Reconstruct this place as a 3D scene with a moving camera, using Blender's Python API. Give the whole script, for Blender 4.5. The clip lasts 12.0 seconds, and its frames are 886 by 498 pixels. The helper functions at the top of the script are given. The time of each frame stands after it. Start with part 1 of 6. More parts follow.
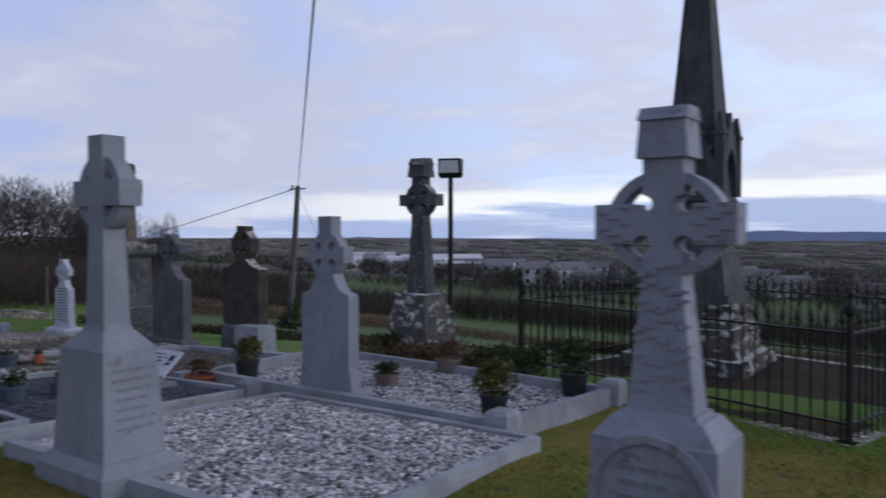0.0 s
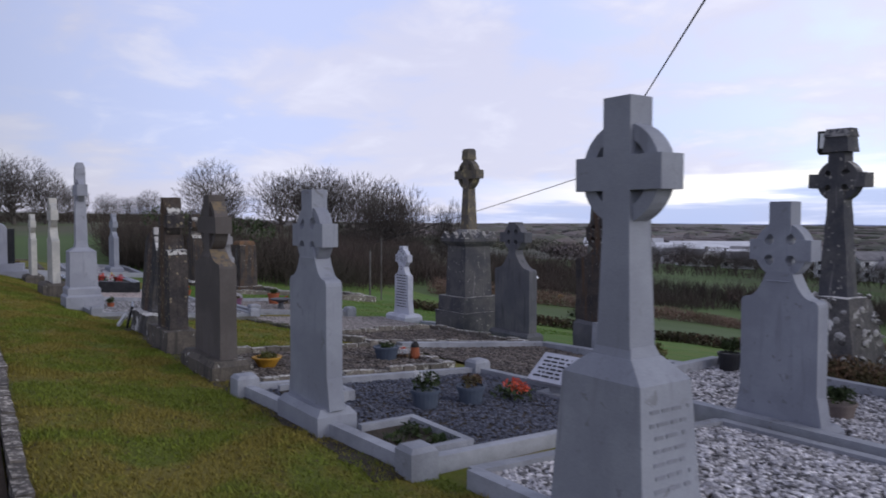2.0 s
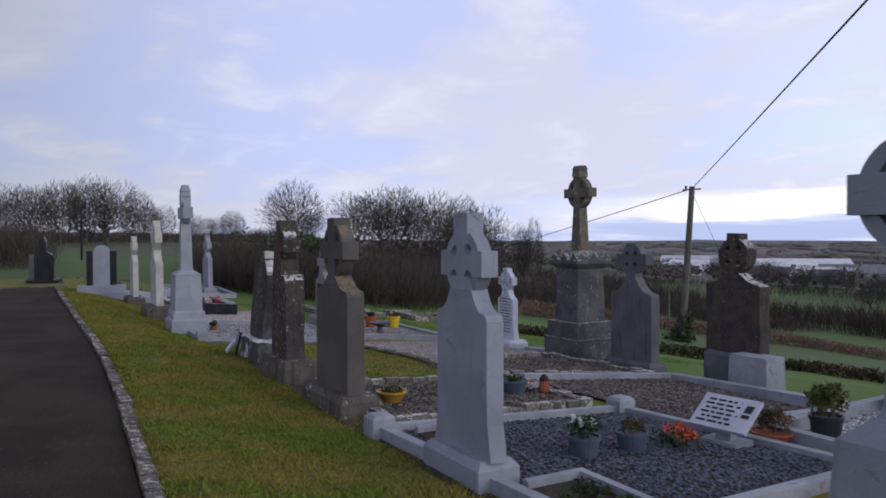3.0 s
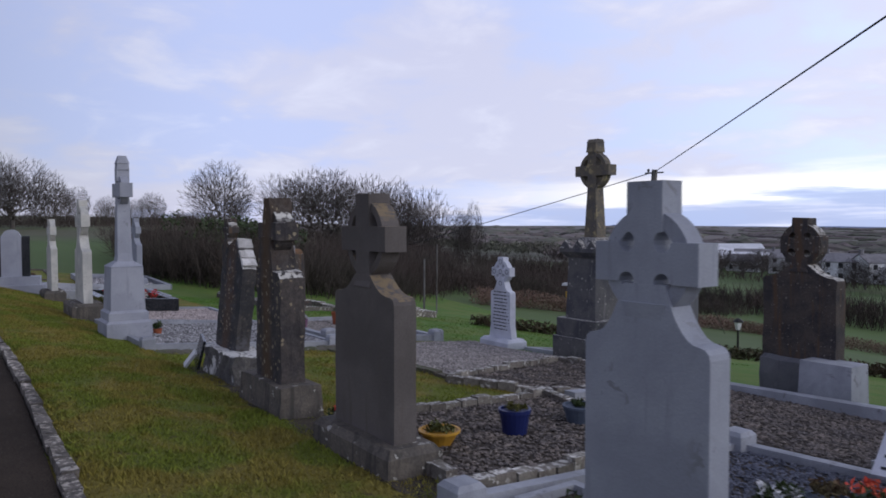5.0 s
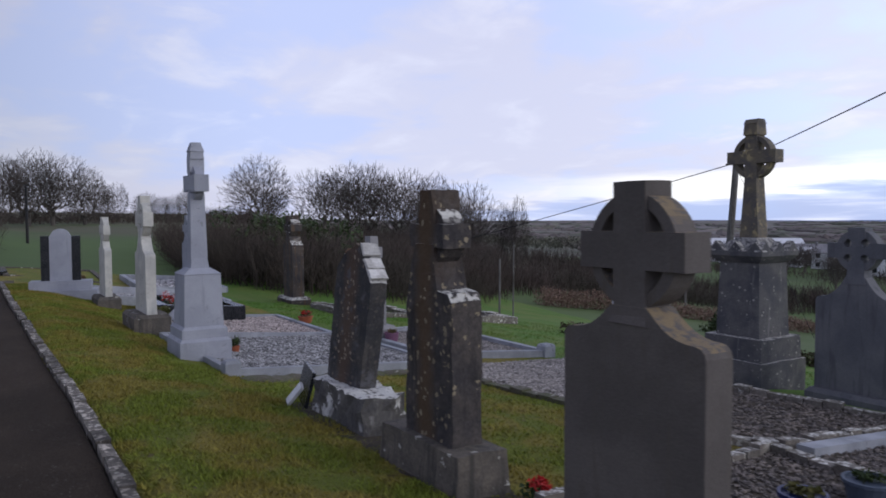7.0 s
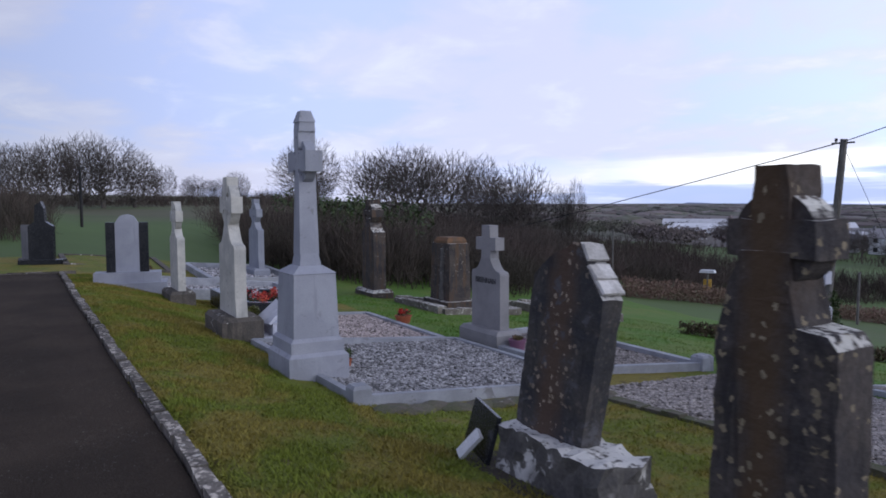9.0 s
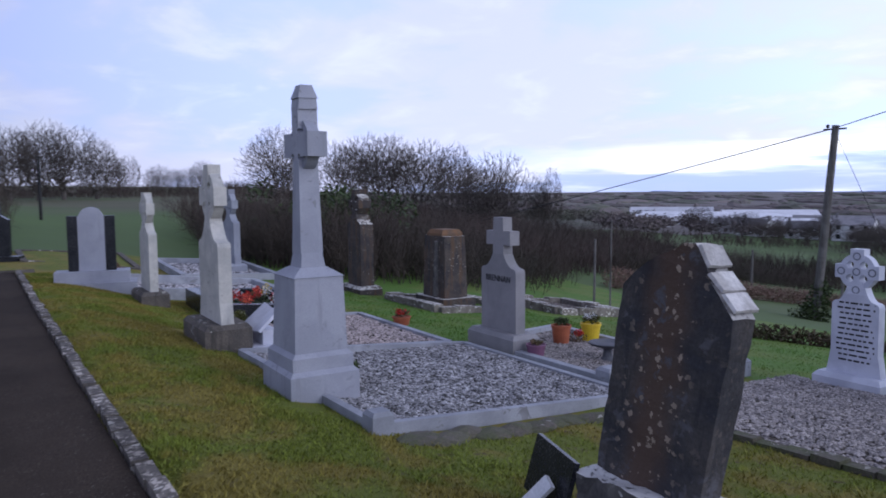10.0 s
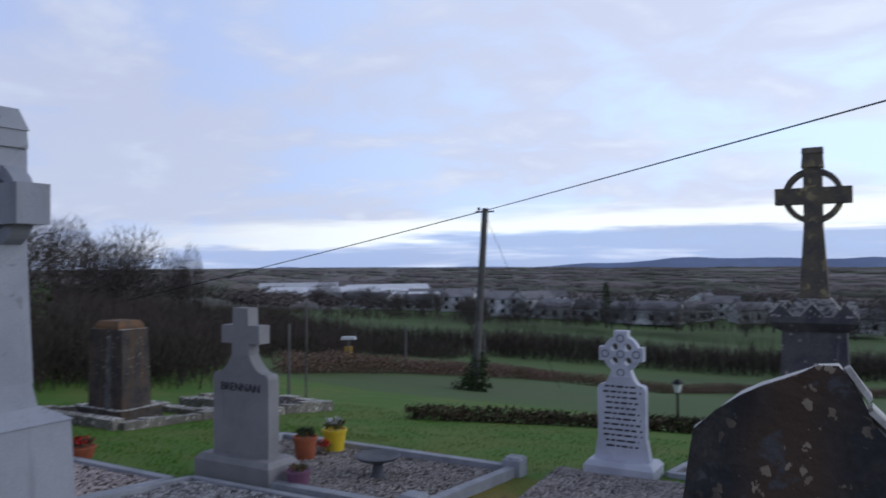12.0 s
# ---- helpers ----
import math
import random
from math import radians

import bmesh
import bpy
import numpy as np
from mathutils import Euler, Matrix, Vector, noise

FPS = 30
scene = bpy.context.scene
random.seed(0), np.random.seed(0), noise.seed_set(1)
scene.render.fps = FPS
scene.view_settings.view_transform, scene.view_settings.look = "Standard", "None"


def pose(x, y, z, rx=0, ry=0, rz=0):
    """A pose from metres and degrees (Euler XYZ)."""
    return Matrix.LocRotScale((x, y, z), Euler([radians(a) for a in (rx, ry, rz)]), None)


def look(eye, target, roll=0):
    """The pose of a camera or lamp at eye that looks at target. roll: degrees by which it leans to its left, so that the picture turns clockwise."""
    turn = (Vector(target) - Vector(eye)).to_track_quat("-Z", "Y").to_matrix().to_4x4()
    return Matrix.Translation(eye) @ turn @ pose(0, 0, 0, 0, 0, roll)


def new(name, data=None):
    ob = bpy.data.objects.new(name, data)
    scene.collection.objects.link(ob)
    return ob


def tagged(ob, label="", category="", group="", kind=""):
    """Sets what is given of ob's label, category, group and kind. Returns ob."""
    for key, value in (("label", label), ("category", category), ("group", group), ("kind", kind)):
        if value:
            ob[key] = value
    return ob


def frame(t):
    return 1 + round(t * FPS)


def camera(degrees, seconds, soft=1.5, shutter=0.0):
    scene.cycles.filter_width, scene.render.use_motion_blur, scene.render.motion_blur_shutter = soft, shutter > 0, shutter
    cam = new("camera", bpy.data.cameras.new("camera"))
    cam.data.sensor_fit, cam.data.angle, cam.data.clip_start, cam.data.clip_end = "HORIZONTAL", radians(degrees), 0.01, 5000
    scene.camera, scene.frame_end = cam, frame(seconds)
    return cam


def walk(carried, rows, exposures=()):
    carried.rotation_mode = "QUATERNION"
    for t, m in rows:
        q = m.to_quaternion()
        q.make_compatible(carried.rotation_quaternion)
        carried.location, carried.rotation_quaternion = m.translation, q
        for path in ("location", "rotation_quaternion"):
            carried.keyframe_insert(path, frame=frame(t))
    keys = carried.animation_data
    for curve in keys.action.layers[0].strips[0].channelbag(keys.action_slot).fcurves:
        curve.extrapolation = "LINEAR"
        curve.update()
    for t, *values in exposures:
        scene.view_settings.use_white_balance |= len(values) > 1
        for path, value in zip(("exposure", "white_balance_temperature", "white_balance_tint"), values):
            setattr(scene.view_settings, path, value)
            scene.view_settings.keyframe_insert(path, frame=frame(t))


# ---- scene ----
cam = camera(61.6, 12.0, soft=1.7, shutter=0.35)
PATH = [
    (0, (-0.047, 0.242, 1.322), (-1.213, 1.866, 1.277), 0.0),
    (0.2, (-0.25, 0.162, 1.335), (-1.488, 1.732, 1.284), 0.1),
    (0.5, (-0.539, 0.141, 1.344), (-1.873, 1.63, 1.285), 0.1),
    (1, (-1.041, 0.088, 1.354), (-2.532, 1.42, 1.309), -0.0),
    (1.5, (-1.583, 0.072, 1.364), (-3.191, 1.259, 1.295), -0.1),
    (2, (-2.09, 0.077, 1.356), (-3.739, 1.205, 1.272), 0.0),
    (2.5, (-2.571, 0.008, 1.377), (-4.287, 1.035, 1.336), -0.2),
    (3, (-2.977, -0.134, 1.412), (-4.728, 0.832, 1.377), -0.3),
    (5, (-5.271, -0.069, 1.405), (-6.914, 1.068, 1.328), -0.1),
    (5.5, (-5.784, -0.093, 1.425), (-7.457, 1.0, 1.358), -0.2),
    (6, (-6.341, -0.005, 1.39), (-8.033, 1.059, 1.312), -0.4),
    (6.5, (-6.9, -0.016, 1.394), (-8.592, 1.047, 1.33), -0.4),
    (7, (-7.451, -0.086, 1.441), (-9.137, 0.985, 1.351), -0.3),
    (7.5, (-7.941, -0.205, 1.452), (-9.654, 0.824, 1.371), -0.3),
    (9.5, (-10.168, -0.196, 1.479), (-11.905, 0.785, 1.331), -0.4),
    (10, (-10.732, -0.105, 1.477), (-12.425, 0.948, 1.313), -0.5),
    (10.5, (-11.335, -0.087, 1.473), (-12.911, 1.129, 1.285), -0.3),
    (11, (-11.853, -0.015, 1.465), (-13.29, 1.364, 1.282), -0.5),
    (11.5, (-12.357, 0.01, 1.503), (-13.628, 1.554, 1.448), -0.5),
    (12, (-12.861, 0.089, 1.544), (-13.856, 1.823, 1.576), -0.5),
]
walk(cam, [(t, look(eye, target, roll)) for t, eye, target, roll in PATH],
     exposures=[(0.0, 0.0, 6100, 8), (0.5, 0.05, 6150, 8), (1.2, 0.15, 6300, 11), (2.0, 0.36, 6450, 10), (3.0, 0.32, 6400, 10), (5.0, 0.28, 6300, 10), (7.5, 0.36, 6300, 9), (9.5, 0.48, 5880, 12),
                (10.1, 0.54, 5700, 14), (10.5, 0.44, 5680, 13), (11.0, 0.47, 5700, 13), (11.5, 0.10, 6000, 6), (12.0, 0.10, 5950, 4)])

# ---- world and sun ----
SUN_EL, SUN_AZ = radians(24), radians(62)          # azimuth from +y towards +x
world = bpy.data.worlds.new("dusk_sky")
scene.world = world
world.use_nodes = True


class Nodes:
    """Short writing for node trees."""

    def __init__(self, tree):
        self.tree = tree
        tree.nodes.clear()

    def add(self, kind, **kw):
        n = self.tree.nodes.new(kind)
        for k, v in kw.items():
            setattr(n, k, v)
        return n

    def link(self, a, b):
        self.tree.links.new(a, b)

    def put(self, sock, v):
        if hasattr(v, "is_output"):
            self.link(v, sock)
        else:
            sock.default_value = v

    def math(self, op, a, b=0.0, clamp=False):
        n = self.add("ShaderNodeMath", operation=op, use_clamp=clamp)
        self.put(n.inputs[0], a)
        self.put(n.inputs[1], b)
        return n.outputs[0]

    def mix(self, f, a, b, blend="MIX"):
        n = self.add("ShaderNodeMix", data_type="RGBA", blend_type=blend)
        self.put(n.inputs[0], f)
        self.put(n.inputs[6], (*a, 1) if isinstance(a, tuple) else a)
        self.put(n.inputs[7], (*b, 1) if isinstance(b, tuple) else b)
        return n.outputs[2]

    def noise(self, vec, scale, detail=4.0, rough=0.55, dist=0.0):
        n = self.add("ShaderNodeTexNoise")
        self.link(vec, n.inputs["Vector"])
        n.inputs["Scale"].default_value, n.inputs["Detail"].default_value = scale, detail
        n.inputs["Roughness"].default_value, n.inputs["Distortion"].default_value = rough, dist
        return n.outputs["Fac"]

    def ramp(self, v, lo, hi, a=0.0, b=1.0, smooth=True):
        n = self.add("ShaderNodeMapRange", interpolation_type="SMOOTHSTEP" if smooth else "LINEAR")
        self.put(n.inputs[0], v)
        for i, x in zip((1, 2, 3, 4), (lo, hi, a, b)):
            n.inputs[i].default_value = x
        return n.outputs[0]


def build_sky():
    w = Nodes(world.node_tree)
    out, bg = w.add("ShaderNodeOutputWorld"), w.add("ShaderNodeBackground")
    w.link(bg.outputs[0], out.inputs[0])
    sky = w.add("ShaderNodeTexSky", sky_type="NISHITA", sun_disc=False, sun_elevation=SUN_EL, sun_rotation=SUN_AZ)
    co = w.add("ShaderNodeTexCoord").outputs["Generated"]
    sep = w.add("ShaderNodeSeparateXYZ")
    w.link(co, sep.inputs[0])
    x, y, z = sep.outputs
    zz = w.math("MAXIMUM", z, 0.0)
    # flat cloud layer seen in perspective
    k = w.math("DIVIDE", 1.0, w.math("ADD", zz, 0.22))
    flat = w.add("ShaderNodeCombineXYZ")
    w.put(flat.inputs[0], w.math("MULTIPLY", x, k))
    w.put(flat.inputs[1], w.math("MULTIPLY", y, k))
    flat.inputs[2].default_value = 3.1
    big = w.noise(flat.outputs[0], 0.9, 4, 0.5, 0.25)
    small = w.noise(flat.outputs[0], 2.9, 7, 0.56, 0.35)
    # long thin bands near the horizon
    band = w.add("ShaderNodeCombineXYZ")
    w.put(band.inputs[0], w.math("MULTIPLY", x, 2.2))
    w.put(band.inputs[1], w.math("MULTIPLY", y, 2.2))
    w.put(band.inputs[2], w.math("MULTIPLY", z, 26.0))
    bands = w.noise(band.outputs[0], 1.5, 6, 0.58, 0.35)
    side = w.math("ADD", w.math("MULTIPLY", x, 0.62), w.math("MULTIPLY", y, 0.78))   # how far towards the open sky
    bright = w.ramp(side, -0.15, 0.95)
    blue = w.mix(bright, (0.48, 0.535, 0.80), (0.82, 0.95, 1.24))
    cloud = w.mix(bright, (0.57, 0.57, 0.725), (0.74, 0.73, 0.88))
    pale = w.mix(bright, (0.77, 0.77, 0.89), (1.08, 1.06, 1.10))
    cover = w.ramp(w.math("ADD", w.math("MULTIPLY", big, 0.6), w.math("MULTIPLY", small, 0.4)), 0.42, 0.56)
    col = w.mix(cover, blue, cloud)
    col = w.mix(w.math("MULTIPLY", w.ramp(small, 0.50, 0.75), 0.42), col, pale)
        # the bright gap above a low bank
    wob = w.math("ADD", z, w.math("MULTIPLY", w.math("SUBTRACT", bands, 0.5), 0.06))
    wob = w.math("SUBTRACT", wob, w.math("MULTIPLY", w.math("MAXIMUM", side, -0.3), 0.045))
    gap = w.math("MULTIPLY", w.ramp(wob, 0.010, 0.018), w.ramp(wob, 0.054, 0.030))
    gap = w.math("MULTIPLY", gap, w.ramp(side, -0.18, 0.35))
    col = w.mix(gap, col, (1.05, 1.02, 1.0))
    low = w.math("MULTIPLY", w.ramp(wob, 0.016, 0.006), w.ramp(side, -0.4, 0.2))
    col = w.mix(w.math("MULTIPLY", low, 0.85), col, (0.40, 0.48, 0.75))
    streak = w.math("MULTIPLY", w.math("MULTIPLY", low, w.ramp(bands, 0.50, 0.66)), 0.8)
    col = w.mix(streak, col, (0.78, 0.80, 0.98))
    # dusk: the sky is dimmer overhead and away from the open side
    dim = w.math("MULTIPLY", w.ramp(z, 0.40, 0.85, 1.0, 0.42), w.ramp(side, -0.85, -0.25, 0.55, 1.0))
    col = w.mix(1.0, col, dim, "MULTIPLY")
    clear = w.mix(1.0, sky.outputs[0], (0.10, 0.10, 0.10), "MULTIPLY")
    col = w.mix(0.10, col, clear)
    w.link(col, bg.inputs[0])
    bg.inputs[1].default_value = 1.0


build_sky()
sun = new("sun", bpy.data.lights.new("sun", "SUN"))
sun.data.energy, sun.data.angle, sun.data.color = 0.5, radians(40), (1.0, 0.95, 0.9)
sun.matrix_world = look((0, 0, 30), (-math.cos(SUN_EL) * math.sin(SUN_AZ), -math.cos(SUN_EL) * math.cos(SUN_AZ), 30 - math.sin(SUN_EL)))


# ---- materials ----
def surface(name, base, other=None, scale=3.0, mixlo=0.35, mixhi=0.65, grain=60.0, grain_amt=0.12, rough=0.8, bump=0.3, bump_scale=80.0,
            spots=None, spot_scale=14.0, spot_at=0.62, streaks=None, streak_at=0.5, island=0.0, objrand=0.0, top=None, metal=0.0, world_space=False, speck=None, speck_scale=200.0, spot2=None, spec=0.3, dots=None, dot_scale=22.0, dot_share=0.5, dot_band=None, top_at=0.40, band=None):
    """A procedural surface: two colours in broad patches, grain, round spots of lichen, upright streaks, fine relief."""
    m = bpy.data.materials.new(name)
    m.use_nodes = True
    w = Nodes(m.node_tree)
    out, b = w.add("ShaderNodeOutputMaterial"), w.add("ShaderNodeBsdfPrincipled")
    w.link(b.outputs[0], out.inputs[0])
    if world_space:
        co = w.add("ShaderNodeNewGeometry").outputs["Position"]
    else:
        tc, oi = w.add("ShaderNodeTexCoord"), w.add("ShaderNodeObjectInfo")
        add = w.add("ShaderNodeVectorMath", operation="ADD")
        mul = w.add("ShaderNodeMath", operation="MULTIPLY")
        w.link(oi.outputs["Random"], mul.inputs[0])
        mul.inputs[1].default_value = 37.0
        w.link(tc.outputs["Object"], add.inputs[0])
        w.link(mul.outputs[0], add.inputs[1])
        co = add.outputs[0]
    broad = w.noise(co, scale, 5, 0.6, 0.3)
    col = w.mix(w.ramp(broad, mixlo, mixhi), base, other or tuple(c * 0.75 for c in base))
    fine = w.noise(co, grain, 3, 0.6)
    col = w.mix(1.0, col, w.ramp(fine, 0.25, 0.75, 1 - grain_amt, 1 + grain_amt, False), "MULTIPLY")
    if speck:
        v = w.noise(co, speck_scale, 1, 0.5)
        col = w.mix(w.ramp(v, 0.60, 0.68), col, speck)
    if streaks:
        st = w.add("ShaderNodeMapping")
        w.link(co, st.inputs[0])
        st.inputs["Scale"].default_value = (1, 1, 0.09)
        s = w.noise(st.outputs[0], 13.0, 4, 0.6, 0.4)
        col = w.mix(w.math("MULTIPLY", w.ramp(s, streak_at, streak_at + 0.16), 0.85), col, streaks)
    if band:
        # a rusty run-off stain down the middle of the stone
        bx = w.add("ShaderNodeSeparateXYZ")
        w.link(w.add("ShaderNodeTexCoord").outputs["Object"], bx.inputs[0])
        run = w.math("ADD", w.math("ABSOLUTE", w.math("SUBTRACT", bx.outputs[0], band[0])), w.math("MULTIPLY", w.math("SUBTRACT", w.noise(co, 5.0, 4), 0.5), band[1] * 1.4))
        col = w.mix(w.math("MULTIPLY", w.ramp(run, band[1] * 1.2, band[1] * 0.2), 0.75), col, band[2])
    if spot2:
        s = w.noise(co, 8.0, 5, 0.65, 0.4)
        col = w.mix(w.ramp(s, 0.58, 0.66), col, spot2)
    if spots:
        s = w.noise(co, spot_scale, 4, 0.6, 0.6)
        where = w.ramp(w.noise(co, 2.3, 2), 0.42, 0.6)
        col = w.mix(w.math("MULTIPLY", w.ramp(s, spot_at, spot_at + 0.05), where), col, spots)
    if dots:
        # round patches of lichen, each with an uneven rim
        wob = w.add("ShaderNodeVectorMath", operation="ADD")
        jit = w.add("ShaderNodeTexNoise")
        w.link(co, jit.inputs["Vector"])
        jit.inputs["Scale"].default_value = dot_scale * 2.2
        sc = w.add("ShaderNodeVectorMath", operation="SCALE")
        w.link(jit.outputs["Color"], sc.inputs[0])
        sc.inputs["Scale"].default_value = 1.0 / dot_scale
        w.link(co, wob.inputs[0])
        w.link(sc.outputs[0], wob.inputs[1])
        vo = w.add("ShaderNodeTexVoronoi")
        w.link(wob.outputs[0], vo.inputs["Vector"])
        vo.inputs["Scale"].default_value = dot_scale
        rgb = w.add("ShaderNodeSeparateColor")
        w.link(vo.outputs["Color"], rgb.inputs[0])
        size = w.math("MULTIPLY", rgb.outputs[1], 0.42)
        mask = w.ramp(w.math("SUBTRACT", vo.outputs["Distance"], size), 0.05, -0.03)
        mask = w.math("MULTIPLY", mask, w.ramp(rgb.outputs[0], 1 - dot_share, 1.02 - dot_share))
        if dot_band:
            ox = w.add("ShaderNodeSeparateXYZ")
            w.link(w.add("ShaderNodeTexCoord").outputs["Object"], ox.inputs[0])
            mask = w.math("MULTIPLY", mask, w.ramp(w.math("ABSOLUTE", w.math("SUBTRACT", ox.outputs[0], dot_band[0])), dot_band[1], dot_band[1] * 0.4, 0.15, 1.0))
        col = w.mix(mask, col, w.mix(rgb.outputs[2], dots, tuple(c * 0.62 for c in dots)))
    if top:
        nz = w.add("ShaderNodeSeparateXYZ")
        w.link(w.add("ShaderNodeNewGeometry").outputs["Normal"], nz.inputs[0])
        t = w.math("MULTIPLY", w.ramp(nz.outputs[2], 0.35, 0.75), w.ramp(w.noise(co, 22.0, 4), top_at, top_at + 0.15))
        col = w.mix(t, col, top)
    if island:
        r = w.add("ShaderNodeNewGeometry").outputs["Random Per Island"]
        col = w.mix(1.0, col, w.ramp(r, 0, 1, 1 - island, 1 + island, False), "MULTIPLY")
    if objrand:
        r = w.add("ShaderNodeObjectInfo").outputs["Random"]
        col = w.mix(1.0, col, w.ramp(r, 0, 1, 1 - objrand, 1 + objrand, False), "MULTIPLY")
    w.link(col, b.inputs["Base Color"])
    w.put(b.inputs["Roughness"], w.ramp(fine, 0.2, 0.8, max(rough - 0.1, 0), min(rough + 0.1, 1), False))
    b.inputs["Metallic"].default_value = metal
    b.inputs["Specular IOR Level"].default_value = spec
    if bump:
        bn = w.add("ShaderNodeBump")
        bn.inputs["Strength"].default_value, bn.inputs["Distance"].default_value = bump, 0.01
        w.link(w.math("ADD", w.noise(co, bump_scale, 4, 0.65), w.math("MULTIPLY", broad, 1.5)), bn.inputs["Height"])
        w.link(bn.outputs[0], b.inputs["Normal"])
    return m


